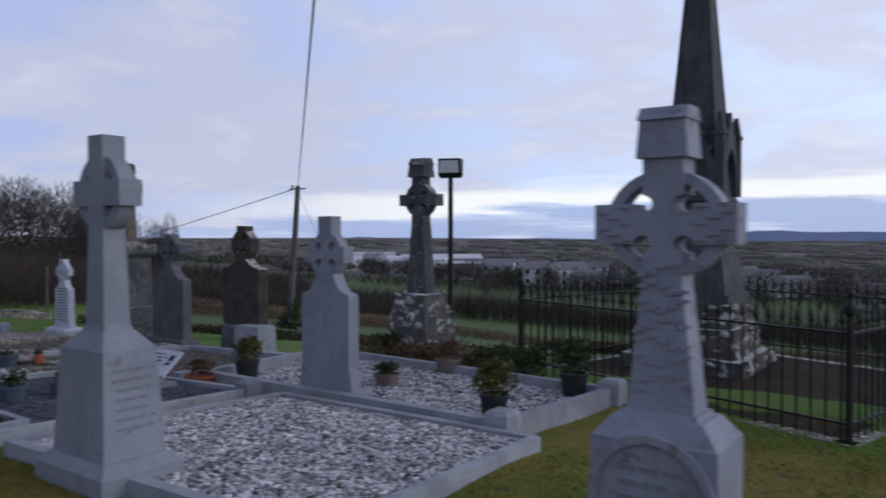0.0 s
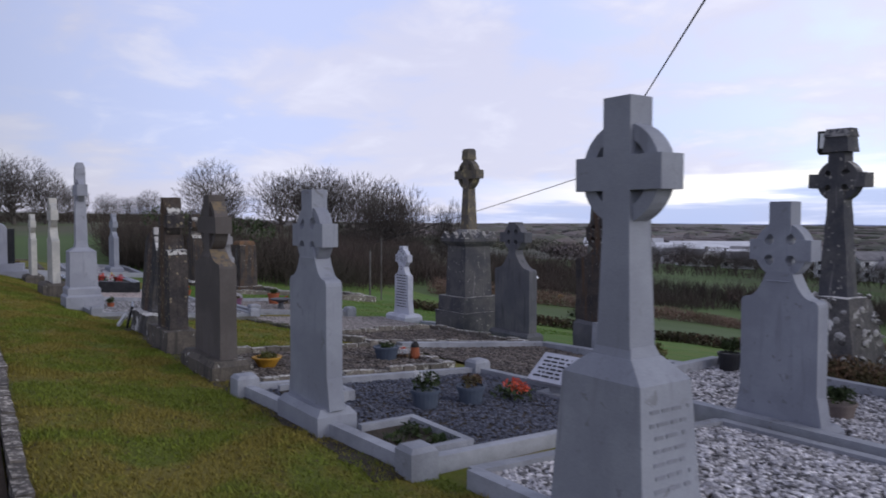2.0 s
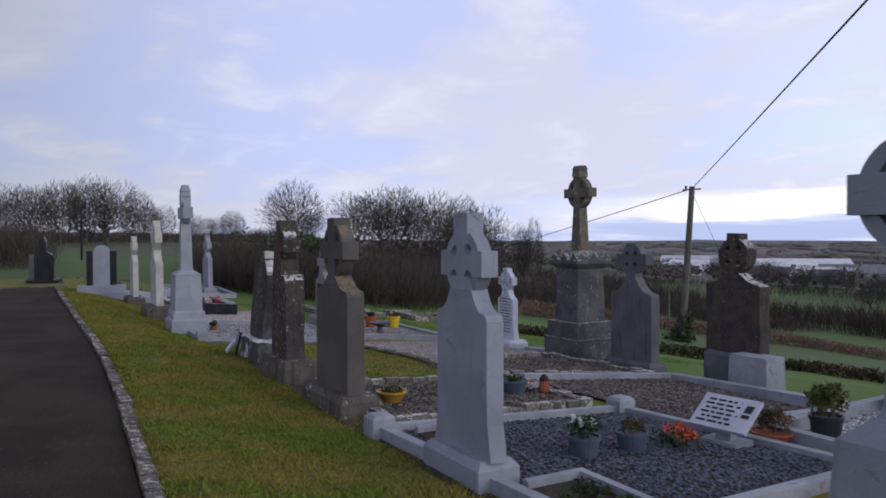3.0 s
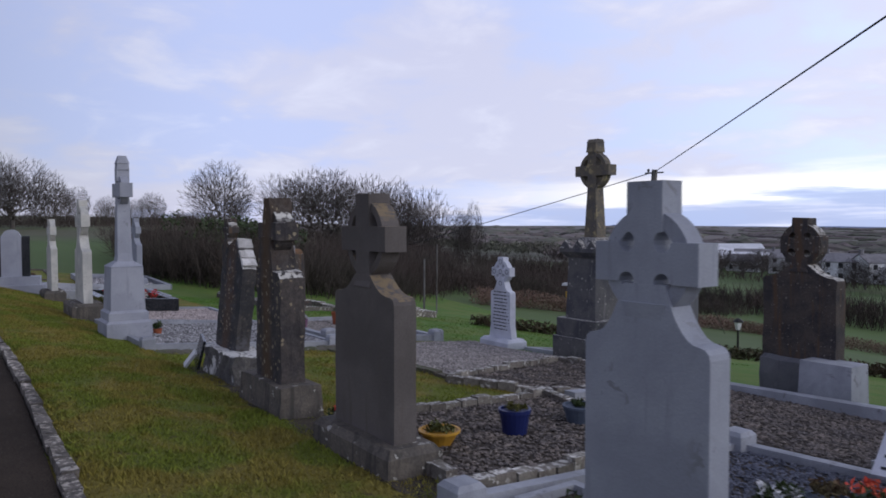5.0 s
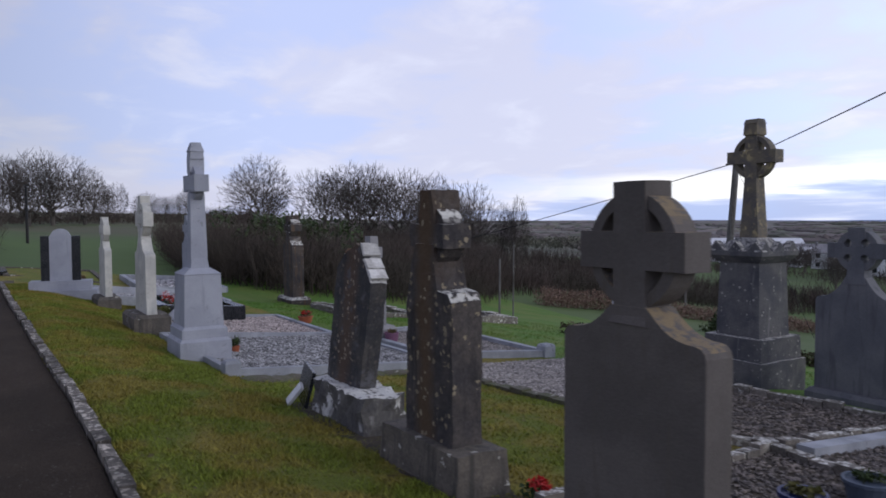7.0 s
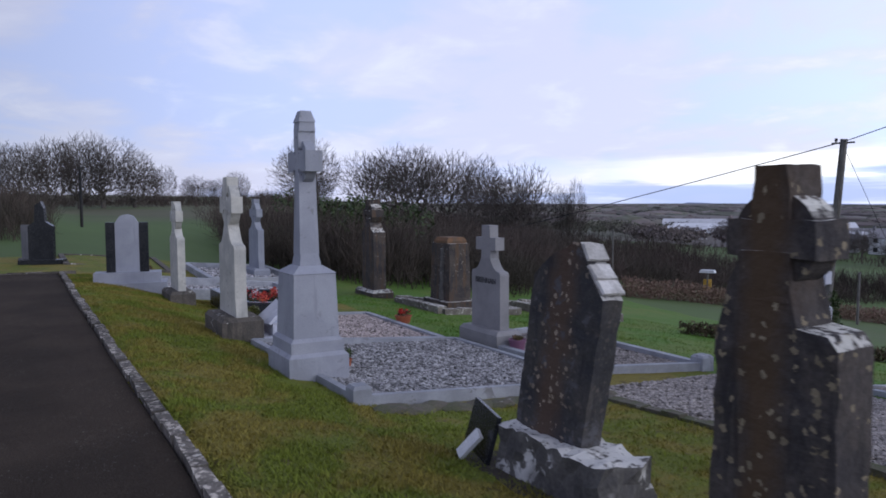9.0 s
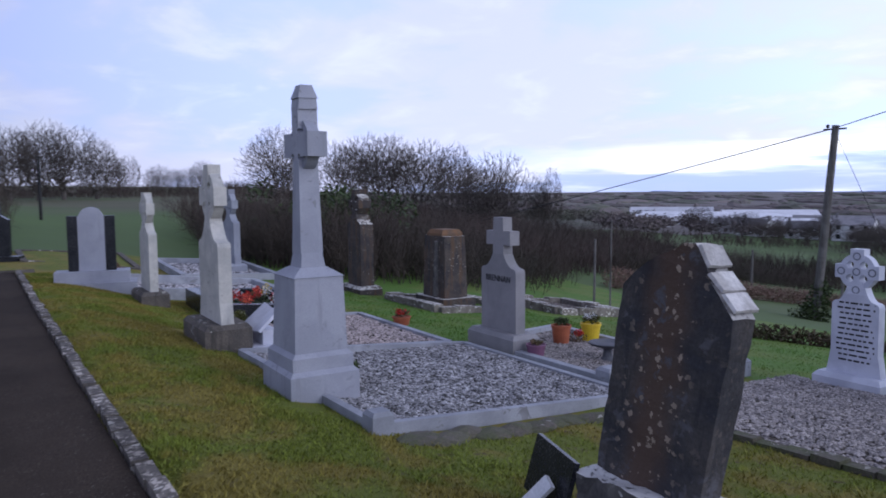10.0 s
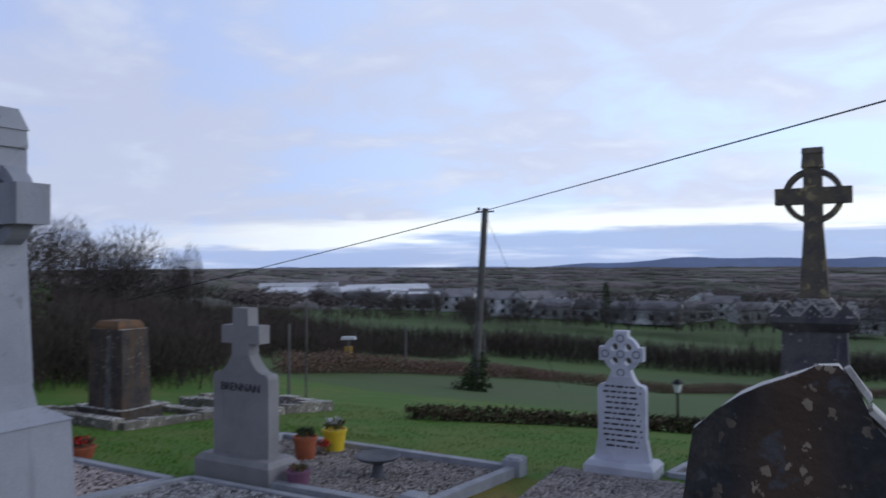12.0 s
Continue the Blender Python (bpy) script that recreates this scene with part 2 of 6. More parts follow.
LICHEN = (0.62, 0.60, 0.55)
M = dict(
    limestone=surface("grey_limestone", (0.31, 0.325, 0.37), (0.25, 0.262, 0.305), 2.2, grain=120, grain_amt=0.12, rough=0.68, bump=0.18, streaks=(0.225, 0.235, 0.27), streak_at=0.56, spots=(0.21, 0.215, 0.235), spot_scale=12, spot_at=0.6),
    limestone_pale=surface("pale_limestone", (0.35, 0.358, 0.405), (0.285, 0.294, 0.34), 1.8, grain=120, grain_amt=0.12, rough=0.66, bump=0.18, streaks=(0.26, 0.268, 0.30), streak_at=0.57, spots=(0.24, 0.245, 0.265), spot_scale=12, spot_at=0.6),
    taupe=surface("taupe_limestone", (0.285, 0.275, 0.28), (0.225, 0.22, 0.225), 2.0, grain=100, grain_amt=0.12, rough=0.75, bump=0.2, streaks=(0.19, 0.185, 0.19), streak_at=0.6),
    carved=surface("carved_limestone", (0.33, 0.34, 0.41), (0.27, 0.28, 0.34), 3.0, grain=90, grain_amt=0.14, rough=0.74, bump=0.3, streaks=(0.225, 0.233, 0.275), streak_at=0.55, spots=(0.20, 0.205, 0.23), spot_scale=10, spot_at=0.58),
    concrete=surface("kerb_concrete", (0.38, 0.39, 0.43), (0.27, 0.28, 0.31), 2.5, grain=90, grain_amt=0.12, rough=0.8, bump=0.3, spots=(0.22, 0.22, 0.23), spot_scale=7, spot_at=0.6, objrand=0.08),
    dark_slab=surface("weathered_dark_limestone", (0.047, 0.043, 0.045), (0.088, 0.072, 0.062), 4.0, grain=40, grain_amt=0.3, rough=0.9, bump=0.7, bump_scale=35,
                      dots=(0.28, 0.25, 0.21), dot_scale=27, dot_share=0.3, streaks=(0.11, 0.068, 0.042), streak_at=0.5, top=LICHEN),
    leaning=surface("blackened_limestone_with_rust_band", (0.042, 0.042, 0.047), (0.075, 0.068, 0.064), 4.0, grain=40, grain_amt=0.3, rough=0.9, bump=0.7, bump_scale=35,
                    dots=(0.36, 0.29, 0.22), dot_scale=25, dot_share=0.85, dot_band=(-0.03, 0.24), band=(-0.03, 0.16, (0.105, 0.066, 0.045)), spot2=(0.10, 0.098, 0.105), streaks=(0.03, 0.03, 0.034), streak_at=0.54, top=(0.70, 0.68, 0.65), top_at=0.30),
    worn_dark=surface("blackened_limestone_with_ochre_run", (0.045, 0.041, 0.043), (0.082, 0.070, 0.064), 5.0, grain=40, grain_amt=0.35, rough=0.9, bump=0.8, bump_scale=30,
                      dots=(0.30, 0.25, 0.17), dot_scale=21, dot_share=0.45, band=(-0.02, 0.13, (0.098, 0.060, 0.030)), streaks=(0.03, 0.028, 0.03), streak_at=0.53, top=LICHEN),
    whitened=surface("whitewashed_stone", (0.62, 0.60, 0.58), (0.40, 0.38, 0.36), 8, grain=40, grain_amt=0.2, rough=0.95, bump=0.6, bump_scale=40, objrand=0.2),
    plinth=surface("dark_mossy_plinth", (0.095, 0.085, 0.075), (0.14, 0.12, 0.10), 5.0, grain=50, grain_amt=0.3, rough=0.95, bump=0.7, bump_scale=45, dots=(0.50, 0.48, 0.43), dot_scale=15, dot_share=0.3, streaks=(0.06, 0.055, 0.05)),
    mossy=surface("mossy_sunken_stone", (0.12, 0.105, 0.085), (0.09, 0.095, 0.05), 5.0, grain=50, grain_amt=0.3, rough=0.95, bump=0.7, bump_scale=45, dots=(0.35, 0.33, 0.29), dot_scale=14, dot_share=0.2),
    brown_slab=surface("brown_weathered_limestone", (0.098, 0.086, 0.080), (0.130, 0.114, 0.106), 2.0, grain=70, grain_amt=0.15, rough=0.85, bump=0.35,
                       streaks=(0.10, 0.085, 0.07), streak_at=0.55, top=(0.22, 0.165, 0.10)),
    grey_slab=surface("grey_weathered_limestone", (0.11, 0.113, 0.128), (0.155, 0.153, 0.163), 2.0, grain=70, grain_amt=0.15, rough=0.85, bump=0.35, streaks=(0.09, 0.09, 0.10), streak_at=0.52),
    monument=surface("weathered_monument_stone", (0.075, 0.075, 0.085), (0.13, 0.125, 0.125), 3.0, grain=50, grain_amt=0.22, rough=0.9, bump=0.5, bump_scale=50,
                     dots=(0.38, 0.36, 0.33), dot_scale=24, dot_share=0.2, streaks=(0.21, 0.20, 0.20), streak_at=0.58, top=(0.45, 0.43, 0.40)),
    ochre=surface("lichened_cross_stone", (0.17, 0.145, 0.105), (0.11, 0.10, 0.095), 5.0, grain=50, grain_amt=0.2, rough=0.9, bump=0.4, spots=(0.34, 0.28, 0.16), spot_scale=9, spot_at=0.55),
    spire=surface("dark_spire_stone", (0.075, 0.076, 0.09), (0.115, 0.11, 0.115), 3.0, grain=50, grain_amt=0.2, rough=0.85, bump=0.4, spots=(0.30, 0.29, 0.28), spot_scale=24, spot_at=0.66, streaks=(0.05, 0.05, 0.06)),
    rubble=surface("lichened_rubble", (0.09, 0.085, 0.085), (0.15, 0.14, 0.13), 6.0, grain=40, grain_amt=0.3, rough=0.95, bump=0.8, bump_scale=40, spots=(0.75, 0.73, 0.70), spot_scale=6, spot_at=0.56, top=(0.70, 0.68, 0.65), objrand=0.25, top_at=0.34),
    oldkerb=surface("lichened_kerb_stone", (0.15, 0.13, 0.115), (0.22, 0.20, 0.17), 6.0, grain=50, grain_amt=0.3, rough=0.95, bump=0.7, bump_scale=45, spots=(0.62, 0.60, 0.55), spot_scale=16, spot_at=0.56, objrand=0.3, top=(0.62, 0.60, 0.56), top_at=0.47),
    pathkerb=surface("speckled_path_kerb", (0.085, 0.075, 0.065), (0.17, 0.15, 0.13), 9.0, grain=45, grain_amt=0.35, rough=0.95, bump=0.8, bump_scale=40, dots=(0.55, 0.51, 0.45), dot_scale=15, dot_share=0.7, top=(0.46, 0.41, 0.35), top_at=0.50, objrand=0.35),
    marble=surface("white_marble", (0.62, 0.63, 0.70), (0.50, 0.51, 0.58), 3.0, grain=100, grain_amt=0.05, rough=0.5, bump=0.08),
    cream=surface("cream_weathered_marble", (0.55, 0.53, 0.48), (0.42, 0.41, 0.38), 4.0, grain=60, grain_amt=0.1, rough=0.7, bump=0.25, streaks=(0.30, 0.29, 0.27), streak_at=0.58, spots=(0.25, 0.23, 0.21), spot_scale=18),
    granite=surface("black_polished_granite", (0.015, 0.016, 0.02), (0.025, 0.026, 0.03), 5, rough=0.25, bump=0.02),
    letters=surface("black_lettering", (0.03, 0.03, 0.035), rough=0.6, bump=0),
    carve=surface("incised_carving", (0.245, 0.255, 0.295), (0.21, 0.218, 0.25), rough=0.8, bump=0.2),
    grass=surface("short_mossy_grass", (0.130, 0.152, 0.020), (0.200, 0.165, 0.034), 1.3, 0.42, 0.58, grain=130, grain_amt=0.5, rough=0.95, bump=0.9, bump_scale=120, world_space=True, spot2=(0.10, 0.075, 0.03)),
    blades=surface("grass_blades", (0.165, 0.200, 0.026), (0.240, 0.200, 0.042), 1.3, 0.42, 0.58, grain=20, grain_amt=0.2, rough=0.8, bump=0, world_space=True, island=0.3),
    lawnblades=surface("lush_grass_blades", (0.095, 0.190, 0.022), (0.130, 0.190, 0.034), 0.8, 0.42, 0.62, grain=20, grain_amt=0.2, rough=0.8, bump=0, world_space=True, island=0.3),
    tarmac=surface("worn_tarmac", (0.040, 0.031, 0.024), (0.060, 0.046, 0.035), 0.9, grain=110, grain_amt=0.6, rough=0.9, bump=0.8, bump_scale=150, world_space=True, spots=(0.14, 0.125, 0.11), spot_scale=55, spot_at=0.62, spec=0.08),
    soil=surface("dark_soil", (0.045, 0.036, 0.028), (0.075, 0.06, 0.045), 5, grain=50, grain_amt=0.4, rough=1, bump=0.9, bump_scale=40, world_space=True),
    chips_white=surface("white_gravel", (0.52, 0.50, 0.51), (0.32, 0.31, 0.33), 5, 0.35, 0.65, grain=30, grain_amt=0.1, island=0.85, rough=0.8, bump=0, world_space=True),
    chips_grey=surface("grey_gravel", (0.32, 0.312, 0.318), (0.20, 0.195, 0.203), 6, grain=30, grain_amt=0.1, island=0.8, rough=0.8, bump=0, world_space=True),
    chips_fine=surface("fine_pale_brown_gravel", (0.36, 0.325, 0.305), (0.27, 0.245, 0.235), 4, grain=30, grain_amt=0.1, island=0.45, rough=0.85, bump=0, world_space=True),
    chips_blue=surface("blue_grey_gravel", (0.085, 0.092, 0.125), (0.12, 0.125, 0.16), 5, grain=30, grain_amt=0.1, island=0.45, rough=0.75, bump=0, world_space=True),
    chips_brown=surface("brown_gravel", (0.19, 0.16, 0.14), (0.12, 0.105, 0.10), 4, grain=30, grain_amt=0.1, island=0.55, rough=0.85, bump=0, world_space=True),
    chips_pink=surface("pinkish_gravel", (0.52, 0.44, 0.42), (0.42, 0.36, 0.34), 4, grain=30, grain_amt=0.1, island=0.35, rough=0.85, bump=0, world_space=True),
    iron=surface("black_painted_iron", (0.016, 0.017, 0.02), (0.03, 0.026, 0.025), 8, rough=0.5, bump=0.15, metal=0.3),
    polewood=surface("weathered_pole_wood", (0.115, 0.108, 0.105), (0.165, 0.155, 0.15), 3, grain=60, grain_amt=0.25, rough=0.9, bump=0.5, streaks=(0.07, 0.06, 0.05)),
    bark=surface("bare_branch_bark", (0.085, 0.075, 0.07), (0.13, 0.115, 0.10), 2, grain=20, grain_amt=0.2, rough=0.95, bump=0.4),
    twigs=surface("bare_twigs", (0.075, 0.062, 0.056), (0.055, 0.048, 0.044), 0.3, rough=0.95, bump=0, world_space=True, island=0.25, grain=3),
    thicket=surface("brown_winter_thicket", (0.078, 0.057, 0.050), (0.054, 0.046, 0.036), 0.12, rough=0.95, bump=0, world_space=True, island=0.4, grain=2),
    hedge=surface("clipped_hedge_leaves", (0.058, 0.055, 0.028), (0.088, 0.062, 0.038), 0.5, rough=0.85, bump=0, world_space=True, island=0.4, grain=4),
    leaves=surface("dark_green_leaves", (0.030, 0.050, 0.016), (0.050, 0.070, 0.022), 6, rough=0.6, bump=0, island=0.4, grain=30),
    roadhedge=surface("reddish_clipped_beech", (0.21, 0.135, 0.11), (0.16, 0.11, 0.08), 0.6, rough=0.9, bump=0, island=0.25, grain=4, world_space=True),
    olive=surface("olive_leaves", (0.075, 0.085, 0.02), (0.11, 0.10, 0.03), 6, rough=0.6, bump=0, island=0.4, grain=30),
    heather=surface("brown_heather", (0.15, 0.088, 0.055), (0.10, 0.085, 0.04), 6, rough=0.9, bump=0, island=0.4, grain=30),
    # brown winter wood, made paler by some distance haze in the colour
    farwood=surface("far_woodland", (0.150, 0.125, 0.120), (0.105, 0.108, 0.080), 0.009, 0.44, 0.56, rough=1, bump=0, world_space=True, island=0.3, grain=0.08, grain_amt=0.25),
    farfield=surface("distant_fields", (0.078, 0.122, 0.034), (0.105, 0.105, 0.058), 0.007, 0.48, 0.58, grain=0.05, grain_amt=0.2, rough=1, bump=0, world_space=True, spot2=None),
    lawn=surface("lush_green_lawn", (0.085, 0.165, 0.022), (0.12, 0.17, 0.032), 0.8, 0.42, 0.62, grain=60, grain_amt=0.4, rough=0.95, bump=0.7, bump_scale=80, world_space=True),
    # winter brown and olive, lightened in the base colour to stand for haze
    farplain=surface("haze_tinted_winter_plain", (0.16, 0.138, 0.132), (0.115, 0.125, 0.085), 0.004, 0.46, 0.62, grain=0.02, grain_amt=0.2, rough=1, bump=0, world_space=True),
    render_white=surface("white_rendered_wall", (0.82, 0.82, 0.83), (0.72, 0.72, 0.73), 0.4, rough=0.9, bump=0, grain=2, objrand=0.12),
    slate=surface("grey_roof_slates", (0.17, 0.165, 0.175), (0.23, 0.22, 0.23), 0.5, rough=0.85, bump=0, grain=2, objrand=0.25),
    metalroof=surface("pale_metal_roof", (0.66, 0.66, 0.69), (0.55, 0.55, 0.58), 0.2, rough=0.7, bump=0, grain=1, objrand=0.2),
    darkglass=surface("dark_window_glass", (0.03, 0.033, 0.04), rough=0.15, bump=0),
    blackplastic=surface("black_plastic", (0.02, 0.02, 0.023), (0.03, 0.03, 0.034), 9, rough=0.5, bump=0.05),
    bluepot=surface("dark_blue_glaze", (0.015, 0.022, 0.10), (0.02, 0.03, 0.13), 5, rough=0.35, bump=0.03),
    slatepot=surface("slate_blue_pot", (0.07, 0.09, 0.13), (0.09, 0.11, 0.15), 5, rough=0.6, bump=0.05),
    yellow=surface("yellow_plastic", (0.75, 0.55, 0.03), (0.65, 0.45, 0.03), 5, rough=0.5, bump=0.03),
    ochrepot=surface("ochre_bowl", (0.52, 0.28, 0.03), (0.42, 0.22, 0.03), 5, rough=0.55, bump=0.05),
    terracotta=surface("terracotta", (0.40, 0.12, 0.055), (0.30, 0.09, 0.045), 6, rough=0.8, bump=0.15),
    oldpot=surface("grey_brown_stone_pot", (0.16, 0.13, 0.12), (0.22, 0.18, 0.16), 6, rough=0.9, bump=0.3),
    purple=surface("mauve_pot", (0.22, 0.10, 0.17), (0.17, 0.08, 0.13), 6, rough=0.6, bump=0.05),
    red=surface("red_petals", (0.60, 0.035, 0.03), (0.45, 0.03, 0.03), 9, rough=0.6, bump=0, island=0.3),
    coral=surface("coral_petals", (0.80, 0.16, 0.07), (0.70, 0.10, 0.06), 9, rough=0.6, bump=0, island=0.3),
    whitepaint=surface("white_paint", (0.72, 0.72, 0.74), (0.62, 0.62, 0.64), 5, rough=0.6, bump=0.05),
    yellowsign=surface("yellow_notice", (0.60, 0.36, 0.06), rough=0.6, bump=0),
    wire=surface("black_cable", (0.03, 0.03, 0.032), rough=0.7, bump=0),
)


# ---- building helpers ----
def ob_from(name, bm, material):
    me = bpy.data.meshes.new(name)
    bmesh.ops.recalc_face_normals(bm, faces=bm.faces)
    bm.to_mesh(me)
    bm.free()
    me.materials.append(M[material])
    return new(name, me)


def part(name, bm, material, parent, label=""):
    ob = ob_from(name, bm, material)
    ob.parent = parent
    if label:
        tagged(ob, label)
    if name in ("lettering", "carved_panel"):
        tagged(ob, kind="stuff")
    return ob


def thing(name, label, category, x, y, z, rz=0.0, group="", lean=(0, 0)):
    e = new(name)
    e.empty_display_size = 0.1
    e.matrix_basis = pose(x, y, z, lean[0], lean[1], rz)
    return tagged(e, label, category, group)


def block(bm, sx, sy, z0, z1, tx=None, ty=None, cx=0.0, cy=0.0, tcx=None, tcy=None):
    """A box or tapered block standing on z0, with its own size at the top."""
    tx, ty = sx if tx is None else tx, sy if ty is None else ty
    tcx, tcy = cx if tcx is None else tcx, cy if tcy is None else tcy
    v = []
    for ax, ay, az, ox, oy in ((sx, sy, z0, cx, cy), (tx, ty, z1, tcx, tcy)):
        v += [bm.verts.new((ox + i * ax / 2, oy + j * ay / 2, az)) for i, j in ((-1, -1), (1, -1), (1, 1), (-1, 1))]
    for f in ((0, 3, 2, 1), (4, 5, 6, 7), (0, 1, 5, 4), (1, 2, 6, 5), (2, 3, 7, 6), (3, 0, 4, 7)):
        bm.faces.new([v[i] for i in f])
    return v


def slab(bm, outline, y0, y1):
    """An outline in x and z, given depth from y0 to y1."""
    a = [bm.verts.new((x, y0, z)) for x, z in outline]
    b = [bm.verts.new((x, y1, z)) for x, z in outline]
    n = len(outline)
    bm.faces.new(a)
    bm.faces.new(b[::-1])
    for i in range(n):
        bm.faces.new((a[i], a[(i + 1) % n], b[(i + 1) % n], b[i]))


def annulus(bm, r0, r1, y0, y1, cz, n=40):
    v = [[bm.verts.new((r * math.cos(2 * math.pi * i / n), y, cz + r * math.sin(2 * math.pi * i / n))) for i in range(n)] for r, y in ((r0, y0), (r1, y0), (r1, y1), (r0, y1))]
    for i in range(n):
        j = (i + 1) % n
        for k in range(4):
            bm.faces.new((v[k][i], v[k][j], v[(k + 1) % 4][j], v[(k + 1) % 4][i]))


def soften(bm, w=0.006, seg=1, angle=25):
    e = [e for e in bm.edges if len(e.link_faces) == 2 and e.calc_face_angle(0) > radians(angle)]
    bmesh.ops.bevel(bm, geom=e, offset=w, segments=seg, affect="EDGES", clamp_overlap=True)


def wear(bm, amount, scale=6.0, seed=0.0, zmin=None):
    """Uneven, weathered faces."""
    for v in bm.verts:
        if zmin is None or v.co.z > zmin:
            n = noise.noise_vector(v.co * scale + Vector((seed, seed * 2, 0)))
            v.co += n * amount


def cut(bm, size):
    """Even out the faces into pieces no longer than size."""
    for _ in range(5):
        e = [e for e in bm.edges if e.calc_length() > size * 1.5]
        if not e:
            break
        bmesh.ops.subdivide_edges(bm, edges=e, cuts=1, use_grid_fill=True)
    bmesh.ops.triangulate(bm, faces=[f for f in bm.faces if len(f.verts) > 4])


def lathe(bm, prof, n=20, cx=0.0, cy=0.0):
    """Turned shape from rows of radius and height."""
    rings = [[bm.verts.new((cx + r * math.cos(2 * math.pi * i / n), cy + r * math.sin(2 * math.pi * i / n), z)) for i in range(n)] for r, z in prof]
    for a, b in zip(rings, rings[1:]):
        for i in range(n):
            bm.faces.new((a[i], a[(i + 1) % n], b[(i + 1) % n], b[i]))
    bm.faces.new(rings[0][::-1])
    bm.faces.new(rings[-1])


def tube(bm, p, q, r0, r1, n=5):
    p, q = Vector(p), Vector(q)
    d = (q - p).normalized()
    a = d.orthogonal().normalized()
    b = d.cross(a)
    rings = [[bm.verts.new(c + (a * math.cos(2 * math.pi * i / n) + b * math.sin(2 * math.pi * i / n)) * r) for i in range(n)] for c, r in ((p, r0), (q, r1))]
    for i in range(n):
        bm.faces.new((rings[0][i], rings[0][(i + 1) % n], rings[1][(i + 1) % n], rings[1][i]))
    bm.faces.new(rings[0][::-1])
    bm.faces.new(rings[1])


def arc(cx, cz, r, a0, a1, n=8):
    return [(cx + r * math.cos(radians(a0 + (a1 - a0) * i / n)), cz + r * math.sin(radians(a0 + (a1 - a0) * i / n))) for i in range(n + 1)]


def sheet(name, verts, faces, material, label="", category="", kind="structure"):
    me = bpy.data.meshes.new(name)
    me.from_pydata(verts, [], faces)
    me.materials.append(M[material])
    ob = new(name, me)
    return tagged(ob, label, category, "", kind)


# ---- the lie of the land ----
def step(v, a, b):
    t = min(max((v - a) / (b - a), 0.0), 1.0)
    return t * t * (3 - 2 * t)


LAND = ((-3000, 6), (-60, 2.5), (-20, 0.9), (-4, -0.02), (-3.0, -0.08), (0.6, -0.075), (0.75, -0.07), (2.4, -0.26), (5, -0.41), (8.2, -0.71), (12, -1.2), (20, -2.4), (35, -4.7), (50, -7.3), (90, -10.5), (150, -13.5),
        (215, -15.5), (400, -19), (1000, -26), (3500, -40))
LY, LZ = [p[0] for p in LAND], [p[1] for p in LAND]


def land(x, y):
    """The height of the ground."""
    ye = y - 0.35 * max(0.0, -25 - x) if y > 0 else y
    z = float(np.interp(max(ye, min(y, 0.0)), LY, LZ))
    if x < -28:
        z += min(0.012 * (-28 - x), 1.6) * step(y, 150, 60)
    if x > -8.5 and 4 < y < 30:                       # the lawn round the railed plot lies higher
        flat = float(np.interp(y, (4, 5.5, 7, 9, 13, 20, 30), (-0.37, -0.50, -0.53, -0.48, -0.95, -2.1, -3.9)))
        z += (max(flat, z) - z) * step(x, -8.5, -7.5)
    z -= 0.10 * step(x, -12.5, -15.5) * step(y, 1.4, 3.5) * step(y, 60, 30)          # the rows sink a little to the west
    return z - 0.010 * (min(max(x, -20), 2) + 8) * step(y, 2.3, 0.8) * step(y, -9, -3.5)   # the path climbs slightly


def kerb_y(x):
    """The inner edge of the path, which bears a little away from the graves towards the west."""
    return float(np.interp(x, (-26, -21, -17, -14, -12, -10, -7, 0, 14), (0.38, 0.41, 0.48, 0.55, 0.55, 0.51, 0.40, 0.22, 0.0)))


def build_ground():
    def axis(lo, hi, fine, a, b):
        v, s = [a + fine * i for i in range(int((b - a) / fine) + 1)], fine
        while v[-1] < hi:
            s *= 1.22
            v.append(v[-1] + s)
        s = fine
        while v[0] > lo:
            s *= 1.22
            v.insert(0, v[0] - s)
        return v
    xs, ys = axis(-3200, 3200, 0.3, -30, 4), axis(-400, 3600, 0.25, -1, 16)
    vs = []
    for y in ys:
        for x in xs:
            z = land(x, y)
            if y < kerb_y(x) - 0.02 and y > -3.4 and x > -26.2:
                z -= 0.12                              # bed of the path
            elif -2 < y < 40 and x > -60:
                z += 0.02 * noise.noise(Vector((x * 1.3, y * 1.3, 0)))
            if math.hypot(x, y) > 150:
                z += 4.0 * noise.noise(Vector((x * 0.004, y * 0.004, 2)))
            vs.append((x, y, z))
    n = len(xs)
    fs = [(j * n + i, j * n + i + 1, (j + 1) * n + i + 1, (j + 1) * n + i) for j in range(len(ys) - 1) for i in range(n - 1)]
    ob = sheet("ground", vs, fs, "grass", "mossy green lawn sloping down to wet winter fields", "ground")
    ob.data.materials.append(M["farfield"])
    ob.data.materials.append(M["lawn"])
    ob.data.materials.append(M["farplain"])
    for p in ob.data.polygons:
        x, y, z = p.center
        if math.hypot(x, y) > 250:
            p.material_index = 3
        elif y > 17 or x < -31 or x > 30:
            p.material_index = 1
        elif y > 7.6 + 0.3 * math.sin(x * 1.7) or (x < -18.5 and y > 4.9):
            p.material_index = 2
    ob.data.shade_smooth()


build_ground()


